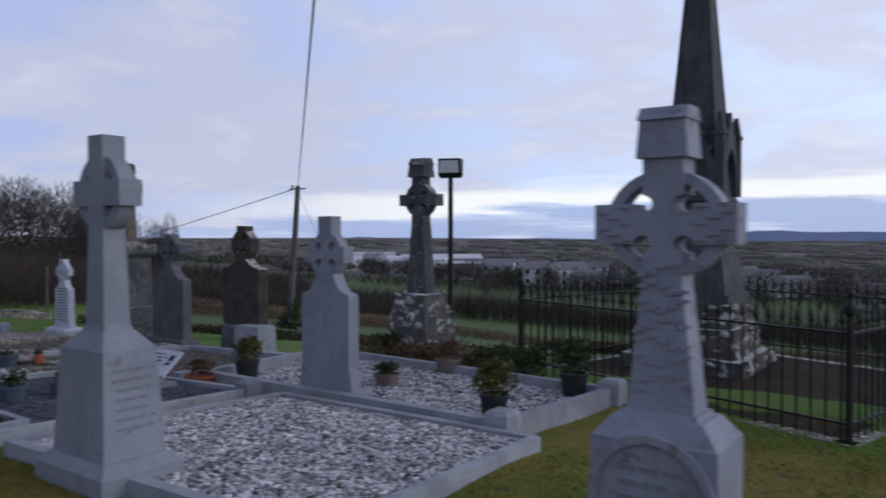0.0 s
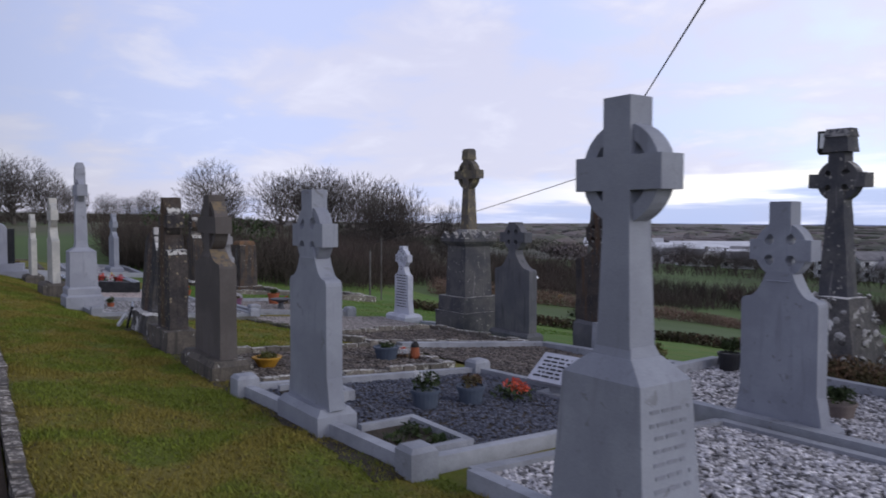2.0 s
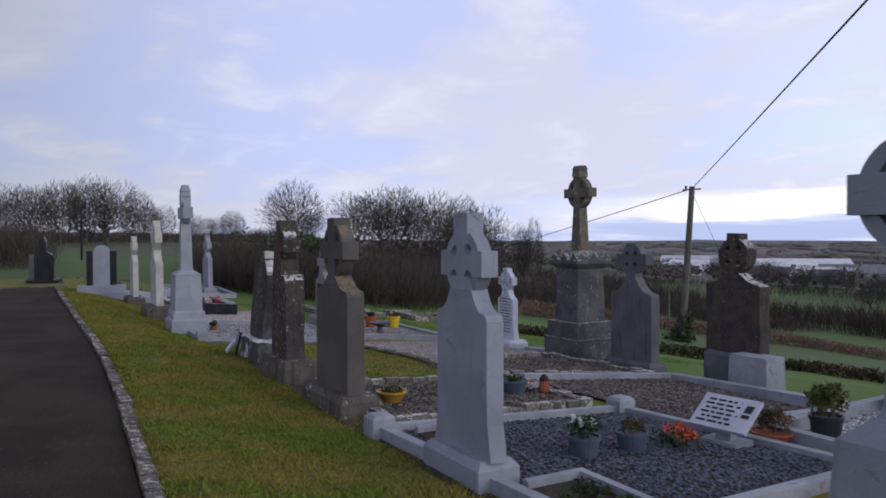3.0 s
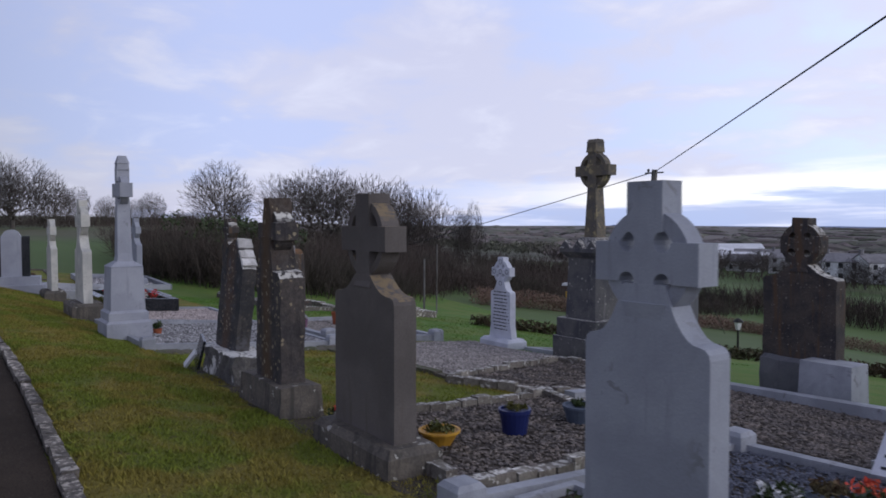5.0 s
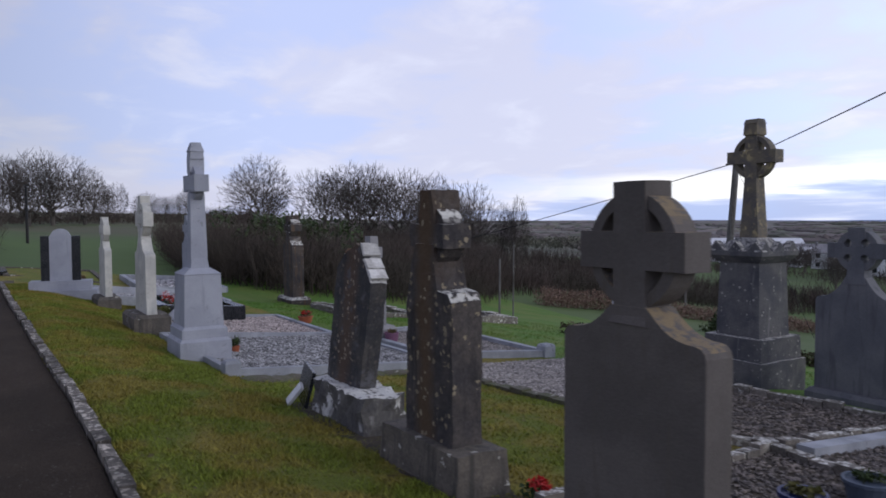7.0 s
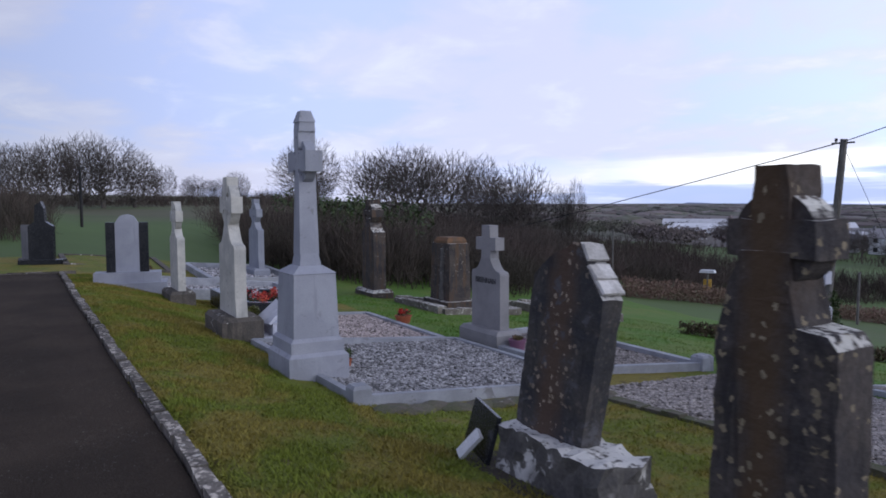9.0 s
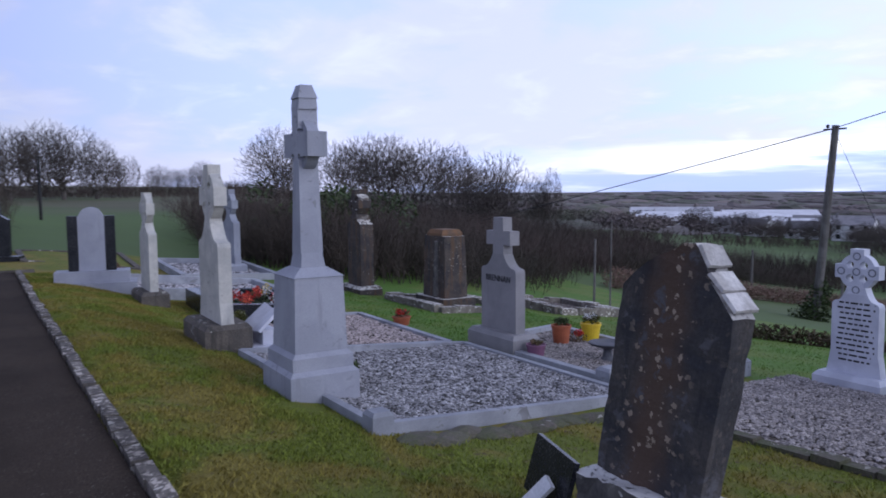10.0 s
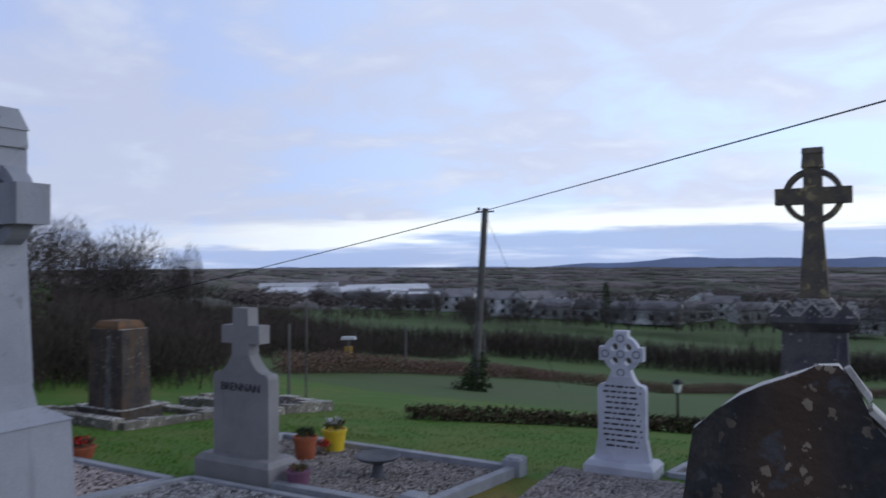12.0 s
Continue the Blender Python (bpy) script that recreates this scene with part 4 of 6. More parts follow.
def build_stones():
    carved_cross()
    pedestal_cross()
    celtic_headstone("ringed_headstone", "smooth pale grey headstone with ringed cross and shoulders", -7.385, 2.497, -0.255, "limestone", tall=1.02, w=0.67, arm=0.275, aw=0.175, cz=1.45, base=(0.76, 0.32, 0.2))
    celtic_headstone("ringed_headstone", "plain grey headstone with ringed cross on a low plinth", -5.58, 5.9, -0.55, "limestone", w=0.68, zs=1.24, zn=1.46, cz=1.64, arm=0.27, aw=0.17, top=2.04, r=0.23, depth=0.15, base=(0.86, 0.4, 0.24))
    celtic_headstone("brown_headstone", "brown weathered headstone with a ringed cross", -9.805, 2.475, -0.22, "brown_slab", w=0.84, zs=1.12, zn=1.25, cz=1.5, arm=0.31, aw=0.17, r=0.262, rw=0.055, notch=0, top=1.81, depth=0.17, base=(1.1, 0.42, 0.16), base_mat="plinth", feet=False, worn=0.004)
    broken_cross_stone()
    leaning_slab()
    west_cross()
    stepped_monument()
    rubble_cross()
    gothic_spire()
    celtic_headstone("grey_headstone", "dull dark grey headstone with a low ringed cross", -12.0, 8.38, -0.72, "grey_slab", w=0.92, zs=1.2, zn=1.44, cz=1.74, arm=0.33, aw=0.17, r=0.24, rw=0.07, top=2.0, depth=0.17, base=(1.05, 0.36, 0.12), feet=False, worn=0.004)
    w = celtic_headstone("white_headstone", "white marble headstone with carved ringed cross and black lettering", -15.21, 8.07, -0.81, "marble", w=0.52, zs=1.0, zn=1.16, cz=1.33, arm=0.24, aw=0.15, r=0.2, rw=0.1, top=1.58, tw=0.15, depth=0.12, base=(0.76, 0.42, 0.19), nw=0.2, feet=True)
    bm = bmesh.new()
    bars(bm, -0.2, 0.2, 0.34, 0.98, -0.0605, 12, 9, 0.02)
    part("lettering", bm, "letters", w)
    bm = bmesh.new()
    for cx, cz in ((0, 1.33), (-0.17, 1.33), (0.17, 1.33), (0, 1.5), (0, 1.13)):
        annulus(bm, 0.03, 0.045, -0.064, -0.058, cz, 14)
        for v in bm.verts[-56:]:
            v.co.x += cx
    part("carved_panel", bm, "carve", w)
    b = celtic_headstone("plain_cross_headstone", "taupe-grey headstone with a plain cross and black name", -18.0, 5.27, -0.50, "taupe", tall=1.03, w=0.70, zs=0.98, zn=1.14, cz=1.33, arm=0.24, aw=0.17, top=1.57, tw=0.19, depth=0.14, base=(0.94, 0.4, 0.24), feet=False, ring=False)
    cu = bpy.data.curves.new("name", "FONT")
    cu.body, cu.size, cu.align_x, cu.extrude = "BRENNAN", 0.108, "CENTER", 0.003
    tmp = bpy.data.objects.new("name", cu)
    me = bpy.data.meshes.new_from_object(tmp)
    bpy.data.objects.remove(tmp)
    me.materials.append(M["letters"])
    nm = new("name_lettering", me)
    nm.parent = b
    nm.matrix_basis = pose(0, -0.073, 0.84, 90, 0, 0)
    celtic_headstone("cream_headstone", "cream weathered marble headstone with ringed cross on a dark block", -18.93, 2.05, -0.24, "cream", tall=0.97, w=0.78, zs=1.2, zn=1.42, cz=1.7, arm=0.3, aw=0.2, r=0.26, top=2.05, depth=0.14, base=(0.95, 0.5, 0.3), base_mat="plinth", feet=True)
    celtic_headstone("cream_headstone", "thin cream weathered headstone with a rounded cross", -22.6, 2.03, -0.22, "cream", tall=0.98, w=0.7, zs=1.1, zn=1.25, cz=1.45, arm=0.26, aw=0.17, r=0.24, top=1.7, depth=0.12, base=(0.85, 0.4, 0.2), base_mat="plinth", feet=False)
    celtic_headstone("grey_headstone", "tall grey headstone with ringed cross among low kerbs", -28.2, 4.9, -0.43, "limestone", tall=1.01, w=0.85, zs=1.15, zn=1.35, cz=1.55, arm=0.33, top=1.9, r=0.26, depth=0.15, base=(1.0, 0.4, 0.2))
    # white slab between two black panels
    t = thing("panelled_headstone", "pale rounded headstone between two polished black side panels", "gravestone", -23.85, 1.4, -0.14, 80)
    bm = bmesh.new()
    block(bm, 1.3, 0.62, -0.2, 0.16)
    block(bm, 1.1, 0.46, 0.155, 0.34)
    soften(bm, 0.01)
    part("plinth", bm, "limestone_pale", t)
    bm = bmesh.new()
    slab(bm, [(-0.195, 0.335), (0.195, 0.335), (0.195, 1.2), (0.155, 1.27), *arc(0, 1.16, 0.2, 52, 128, 8), (-0.155, 1.27), (-0.195, 1.2)], -0.08, 0.08)
    soften(bm, 0.008)
    part("slab", bm, "limestone_pale", t)
    for s in (-1, 1):
        bm = bmesh.new()
        block(bm, 0.15, 0.14, 0.335, 1.22, cx=s * 0.275)
        soften(bm, 0.006)
        part("side_panel", bm, "granite", t, "polished black panel")
    # old gabled tomb pillars by the thicket
    t = thing("red_capped_tomb", "dark weathered tomb pillar with a rounded ochre cap", "monument", -22.5, 7.25, -0.66)
    bm = bmesh.new()
    block(bm, 1.0, 0.7, -0.2, 0.12)
    block(bm, 0.78, 0.5, 0.11, 1.25, 0.7, 0.44)
    cut(bm, 0.15)
    wear(bm, 0.015, 6)
    part("pillar", bm, "dark_slab", t)
    bm = bmesh.new()
    block(bm, 0.54, 0.44, 1.245, 1.30, 0.54, 0.44)
    block(bm, 0.54, 0.44, 1.30, 1.37, 0.46, 0.36)
    soften(bm, 0.02, 2)
    part("cap", bm, "ochrestone", t, "ochre rounded cap stone")
    bm = bmesh.new()
    block(bm, 0.09, 0.07, 0.11, 1.16, 0.07, 0.05, cx=0.12, cy=-0.265, tcx=0.10, tcy=-0.235)
    cut(bm, 0.09)
    wear(bm, 0.015, 9, 2)
    part("rib", bm, "rubble", t, "white-lichened upright rib")
    celtic_headstone("gabled_tomb_pillar", "dark red-brown ruined headstone with ringed cross top", -24.46, 6.45, -0.63, "dark_slab", tall=1.09, w=0.62, zs=1.3, zn=1.45, cz=1.65, arm=0.24, aw=0.16, r=0.22, top=1.92, depth=0.28, base=(0.95, 0.5, 0.15), feet=False, worn=0.012)
    # gothic headstone with a pale block in front
    celtic_headstone("blackened_headstone", "blackened headstone with a rounded worn cross top", -10.1, 8.5, -0.76, "dark_slab", tall=0.96, w=0.9, zs=1.55, zn=1.7, cz=1.95, arm=0.24, aw=0.2, r=0.25, rw=0.13, top=2.28, depth=0.2, base=(0.92, 0.3, 0.52), base_mat="grey_slab", feet=False, worn=0.012)
    t = thing("stone_block", "low pale concrete block before a dark headstone", "gravestone", -9.62, 8.3, -0.70)
    bm = bmesh.new()
    block(bm, 0.62, 0.4, -0.15, 0.5, 0.58, 0.36)
    soften(bm, 0.02, 2)
    part("block", bm, "concrete", t)
    # dark stones at the far end of the path
    t = thing("black_headstone", "black polished headstone with a slanted white top", "gravestone", -28.5, 0.15, 0.0, 70)
    bm = bmesh.new()
    block(bm, 0.9, 0.4, -0.2, 0.15)
    slab(bm, [(-0.26, 0.14), (0.26, 0.14), (0.26, 0.9), (0.1, 1.0), (0.08, 1.3), (0.02, 1.45), (-0.1, 1.36), (-0.12, 1.0), (-0.26, 0.9)], -0.08, 0.08)
    soften(bm, 0.008)
    part("slab", bm, "granite", t)
    t = thing("small_headstone", "small plain grey headstone at the path end", "gravestone", -29.7, 0.0, 0.0, 70)
    bm = bmesh.new()
    block(bm, 0.6, 0.3, -0.2, 0.12)
    slab(bm, [(-0.25, 0.11), (0.25, 0.11), (0.25, 0.9), (-0.25, 0.9)], -0.07, 0.07)
    soften(bm, 0.01)
    part("slab", bm, "grey_slab", t)


M["ochrestone"] = surface("ochre_cap_stone", (0.19, 0.105, 0.055), (0.12, 0.085, 0.06), 6, rough=0.9, bump=0.4)
build_stones()


# ---- grave plots: kerbs and gravel ----
def gravel(name, label, xy, mat, per=700, size=0.022, under="soil", seed=1, lift=0.03):
    """One sheet of loose chips over a bed, within a four-cornered plot."""
    rnd = np.random.default_rng(seed)
    c = np.array(xy, float)
    u = c[1] - c[0]
    v = c[3] - c[0]
    area = abs(u[0] * v[1] - u[1] * v[0])
    n = int(area * per)
    s, t = rnd.random(n), rnd.random(n)
    p = (1 - s)[:, None] * (1 - t)[:, None] * c[0] + s[:, None] * (1 - t)[:, None] * c[1] + (s * t)[:, None] * c[2] + ((1 - s) * t)[:, None] * c[3]
    z = np.array([land(a, b) for a, b in p]) + lift + rnd.random(n) * size * 0.5
    octa = np.array([(1, 0, 0), (0, 1, 0), (-1, 0, 0), (0, -1, 0), (0, 0, 1), (0, 0, -1)], float)
    k = octa[None] * (size * (0.55 + rnd.random((n, 6, 1)) * 0.75)) * np.array((1.35, 0.8, 0.55))
    a = rnd.random(n) * 6.283
    b = (rnd.random(n) - 0.5) * 1.4
    ca, sa, cb, sb = np.cos(a)[:, None], np.sin(a)[:, None], np.cos(b)[:, None], np.sin(b)[:, None]
    X, Y, Z = k[..., 0], k[..., 1], k[..., 2]
    Y, Z = cb * Y - sb * Z, sb * Y + cb * Z
    X, Y = ca * X - sa * Y, sa * X + ca * Y
    vs = np.stack((X + p[:, :1], Y + p[:, 1:], Z + z[:, None]), -1).reshape(-1, 3)
    tri = np.array([(0, 1, 4), (1, 2, 4), (2, 3, 4), (3, 0, 4), (1, 0, 5), (2, 1, 5), (3, 2, 5), (0, 3, 5)])
    fs = (tri[None] + 6 * np.arange(n)[:, None, None]).reshape(-1, 3)
    nu, nv = 12, 12
    bed = [tuple((1 - i / nu) * (1 - j / nv) * c[0] + i / nu * (1 - j / nv) * c[1] + i / nu * j / nv * c[2] + (1 - i / nu) * j / nv * c[3]) for j in range(nv + 1) for i in range(nu + 1)]
    bedv = [(x, y, land(x, y) + lift * 0.9) for x, y in bed]
    bedf = [(j * 13 + i, j * 13 + i + 1, (j + 1) * 13 + i + 1, (j + 1) * 13 + i) for j in range(nv) for i in range(nu)]
    nb = len(bedv)
    me = bpy.data.meshes.new(name)
    me.from_pydata(bedv + [tuple(q) for q in vs], [], bedf + [tuple(int(i) + nb for i in f) for f in fs])
    me.materials.append(M[mat])
    me.materials.append(M["soil"])
    idx = np.zeros(len(me.polygons), np.int32)
    idx[:len(bedf)] = 1
    me.polygons.foreach_set("material_index", idx)
    return tagged(new(name, me), label, "gravel", "", "stuff")


def kerb_run(parent, a, b, w, h, mat, z=None, piece=None, rnd=None):
    """One straight kerb, in one length or in single stones, between two corners."""
    a, b = Vector((*a, 0)), Vector((*b, 0))
    d = b - a
    L = d.length
    ang = math.atan2(d.y, d.x)
    n = max(1, round(L / piece)) if piece else 1
    for i in range(n):
        p, q = a + d * (i / n), a + d * ((i + 1) / n)
        za, zb = land(p.x, p.y), land(q.x, q.y)
        m = (p + q) / 2
        l = L / n
        bm = bmesh.new()
        k = h * (rnd.uniform(0.7, 1.15) if rnd else 1)
        ww = w * (rnd.uniform(0.8, 1.1) if rnd else 1)
        vs = block(bm, l - (0.012 if piece else 0.0), ww, -0.12, k)
        for v in vs:
            v.co.z += za + (zb - za) * (v.co.x / l + 0.5) - (za + zb) / 2
        soften(bm, 0.008 if not piece else min(0.02, k * 0.3), 1)
        if piece:
            wear(bm, 0.008, 9, p.x + p.y)
        ob = part("kerb_stone" if piece else "kerb", bm, mat, parent)
        ob.matrix_basis = parent.matrix_basis.inverted() @ pose(m.x, m.y, (za + zb) / 2, 0, 0, math.degrees(ang))


def plot(label, corners, w=0.11, h=0.12, mat="concrete", posts=(), skip=(), piece=None, group="grave kerbs", post=(0.2, 0.2)):
    """A kerb set round a grave, with square corner posts where there are any."""
    c0 = corners[0]
    t = thing("grave_kerb", label, "grave kerb", c0[0], c0[1], land(*c0), group=group)
    rnd = random.Random(int(c0[0] * 100)) if piece else None
    n = len(corners)
    for i in range(n):
        if i not in skip:
            kerb_run(t, corners[i], corners[(i + 1) % n], w, h, mat, piece=piece, rnd=rnd)
    for i in posts:
        x, y = corners[i]
        bm = bmesh.new()
        block(bm, post[0], post[0], -0.15, post[1] - 0.03)
        block(bm, post[0], post[0], post[1] - 0.03, post[1], post[0] * 0.75, post[0] * 0.75)
        soften(bm, 0.006)
        ob = part("corner_post", bm, mat, t)
        ob.matrix_basis = t.matrix_basis.inverted() @ pose(x, y, land(x, y))
    return t


def rect(x0, x1, y0, y1):
    return [(x0, y0), (x1, y0), (x1, y1), (x0, y1)]


PA, PB = [(-5.65, 2.73), (-2.7, 2.85), (-2.96, 5.6), (-5.88, 5.5)], [(-7.45, 5.7), (-3.38, 5.77), (-3.2, 7.75), (-7.7, 8.0)]
PC, PD = [(-8.6, 2.36), (-6.0, 2.55), (-6.34, 5.45), (-8.65, 5.03)], [(-10.7, 2.62), (-8.85, 2.6), (-9.05, 4.97), (-10.88, 5.05)]
PE, PG = [(-11.95, 4.62), (-10.88, 5.2), (-10.95, 7.75), (-13.0, 7.25)], [(-18.35, 2.14), (-15.42, 2.25), (-15.55, 4.98), (-18.35, 4.93)]
PH, PI = [(-18.35, 5.12), (-16.08, 5.18), (-16.15, 7.3), (-19.4, 7.3)], [(-20.95, 2.6), (-18.5, 2.6), (-18.48, 4.8), (-21.1, 4.8)]
PJ, PW = [(-10.7, 5.25), (-7.85, 5.6), (-7.95, 7.9), (-10.75, 7.9)], [(-15.4, 4.7), (-12.1, 4.75), (-13.1, 7.75), (-15.9, 7.95)]


def build_plots():
    plot("smooth grey kerb round a white gravel plot", PA, posts=(), h=0.12, w=0.09)
    gravel("gravel", "loose white and dark gravel chips in a grave plot", PA, "chips_white", 1500, 0.027, seed=2, lift=0.07)
    plot("grey kerb with corner posts round a pale gravel plot", PB, posts=(1, 2), h=0.17, post=(0.24, 0.26))
    gravel("gravel", "pale gravel chips in a grave plot", PB, "chips_white", 1300, 0.026, seed=3, lift=0.06)
    plot("grey kerb with corner posts round a blue-grey plot", PC, posts=(0, 1, 2, 3), h=0.11, w=0.09)
    gravel("gravel", "fine blue-grey gravel in a grave plot", PC, "chips_blue", 1500, 0.016, seed=4, lift=0.05)
    plot("old lichened stone kerb round a brown gravel plot", PD, mat="oldkerb", piece=0.19, h=0.10, w=0.10)
    gravel("gravel", "dull brown gravel in an old grave plot", PD, "chips_brown", 900, 0.02, seed=5)
    plot("old lichened stone kerb before the tall monument", PE, mat="oldkerb", piece=0.19, h=0.10, w=0.11)
    gravel("gravel", "brown gravel with weeds in an old grave plot", PE, "chips_brown", 800, 0.02, seed=6)
    plot("pale kerb round a grey gravel plot by the slender cross", PG, posts=(1, 2), h=0.075, w=0.07, post=(0.17, 0.17))
    gravel("gravel", "coarse grey and white gravel in a grave plot", PG, "chips_grey", 1900, 0.023, seed=7, lift=0.04)
    plot("grey kerb with corner posts round a pale concrete-grey plot", PH, posts=(1, 2), h=0.10, w=0.10)
    gravel("gravel", "fine pale brown gravel in a grave plot", PH, "chips_fine", 1700, 0.015, seed=8)
    gravel("gravel", "pinkish gravel in a grave plot", PI, "chips_pink", 900, 0.02, seed=9)
    plot("low pale kerb round a pinkish gravel plot", PI, h=0.07, w=0.08)
    plot("smooth grey kerb round a grey-brown gravel plot", PJ, h=0.10, w=0.15, skip=(0,))
    gravel("gravel", "grey-brown gravel between the old graves", PJ, "chips_brown", 900, 0.02, seed=10)
    gravel("gravel", "grey-brown gravel before the white headstone", PW, "chips_fine", 1300, 0.02, seed=11, lift=0.02)
    plot("rough mossy stones edging the grey-brown gravel", [PW[0], PW[1], (-12.4, 5.6)], 0.12, 0.05, "mossy", piece=0.22, skip=(2,))


build_plots()


def worn_soil():
    """Bare trodden earth along the foot of the stones."""
    xs = np.arange(-13.9, -5.9, 0.12)
    vs = []
    for x in xs:
        n = noise.noise(Vector((x * 2.1, 0, 8)))
        for y in (2.30 - 0.12 * abs(n) - 0.06 * noise.noise(Vector((x * 6, 1, 0))), 2.72):
            vs.append((x, y, land(x, y) + 0.02 * noise.noise(Vector((x * 1.3, y * 1.3, 0))) + 0.006 + 0.012 * noise.noise(Vector((x * 5, y * 5, 0)))))
    fs = [(2 * i, 2 * i + 2, 2 * i + 3, 2 * i + 1) for i in range(len(xs) - 1)]
    sheet("worn_soil", vs, fs, "soil", "bare brown earth along the foot of the gravestones", "soil")


worn_soil()


def path_kerb():
    t = thing("path_kerb", "speckled rough stone kerb along the path and lawn", "kerb", -10, 0.62, -0.05)
    rnd = random.Random(3)
    x = -25.6
    meshes = []
    for k in range(6):
        bm = bmesh.new()
        block(bm, 0.285, 0.085, -0.12, 0.04)
        soften(bm, 0.018, 1)
        wear(bm, 0.018, 9, k * 3.0)
        me = bpy.data.meshes.new("kerb_stone")
        bm.to_mesh(me)
        bm.free()
        me.materials.append(M["pathkerb"])
        meshes.append(me)
    def lay(x, y, rz):
        ob = new("kerb_stone", rnd.choice(meshes))
        ob.parent = t
        ob.matrix_basis = t.matrix_basis.inverted() @ pose(x, y + rnd.uniform(-0.006, 0.006), land(x, 0.3) + 0.025 + rnd.uniform(-0.008, 0.008), rnd.uniform(-2, 2), rnd.uniform(-1, 1), rz)
    while x < 9:
        lay(x, kerb_y(x) + 0.03, 0)
        x += 0.295
    for i in range(20):
        lay(-25.75, 0.52 - i * 0.295, 90)


path_kerb()


# ---- far land ----
def sticks(name, label, roots, mat, category, seed=1, kind="stuff", lean=0.35, r=0.012, forks=3):
    """Bare upright stems with forks: rows of x, y, z, height."""
    rnd = np.random.default_rng(seed)
    P, Q, R = [], [], []
    for x, y, z, h in roots:
        p = np.array((x, y, z - 0.2))
        d = np.array((rnd.normal(0, lean), rnd.normal(0, lean), 1.0))
        q = p + d / np.linalg.norm(d) * h * 0.6
        P.append(p), Q.append(q), R.append(r * (0.6 + h * 0.3))
        for _ in range(forks):
            s = p + (q - p) * rnd.uniform(0.35, 1.0)
            e = d + rnd.normal(0, 0.45, 3)
            e = s + e / np.linalg.norm(e) * h * rnd.uniform(0.25, 0.5)
            P.append(s), Q.append(e), R.append(r * (0.4 + h * 0.15))
    P, Q, R = np.array(P), np.array(Q), np.array(R)
    D = Q - P
    D /= np.linalg.norm(D, axis=1)[:, None]
    A = np.cross(D, np.where(np.abs(D[:, 2:]) < 0.9, (0, 0, 1.0), (1.0, 0, 0)))
    A /= np.linalg.norm(A, axis=1)[:, None]
    B = np.cross(D, A)
    ring = [A * math.cos(2.0944 * i) + B * math.sin(2.0944 * i) for i in range(3)]
    vs = np.stack([P + ring[i] * R[:, None] for i in range(3)] + [Q + ring[i] * R[:, None] * 0.35 for i in range(3)], 1).reshape(-1, 3)
    n = len(P)
    quad = np.array([(0, 1, 4, 3), (1, 2, 5, 4), (2, 0, 3, 5)])
    fs = (quad[None] + 6 * np.arange(n)[:, None, None]).reshape(-1, 4)
    me = bpy.data.meshes.new(name)
    me.from_pydata([tuple(v) for v in vs], [], [tuple(int(i) for i in f) for f in fs])
    me.materials.append(M[mat])
    return tagged(new(name, me), label, category, "", kind)


def flecks(centres, radii, per, size, seed=1):
    """Many small leaf faces scattered in lumps."""
    rnd = np.random.default_rng(seed)
    V = []
    for (x, y, z), (rx, ry, rz) in zip(centres, radii):
        u = rnd.normal(0, 1, (per, 3))
        u /= np.linalg.norm(u, axis=1)[:, None]
        u *= rnd.random((per, 1)) ** 0.4
        p = u * (rx, ry, rz) + (x, y, z)
        V.append((p[:, None] + rnd.normal(0, size, (per, 3, 3))).reshape(-1, 3))
    V = np.concatenate(V)
    return [tuple(v) for v in V], [(i, i + 1, i + 2) for i in range(0, len(V), 3)]


def leaf_stuff(name, label, centres, radii, per, size, mat, category, seed=1, kind="stuff"):
    v, f = flecks(centres, radii, per, size, seed)
    me = bpy.data.meshes.new(name)
    me.from_pydata(v, [], f)
    me.materials.append(M[mat])
    return tagged(new(name, me), label, category, "", kind)


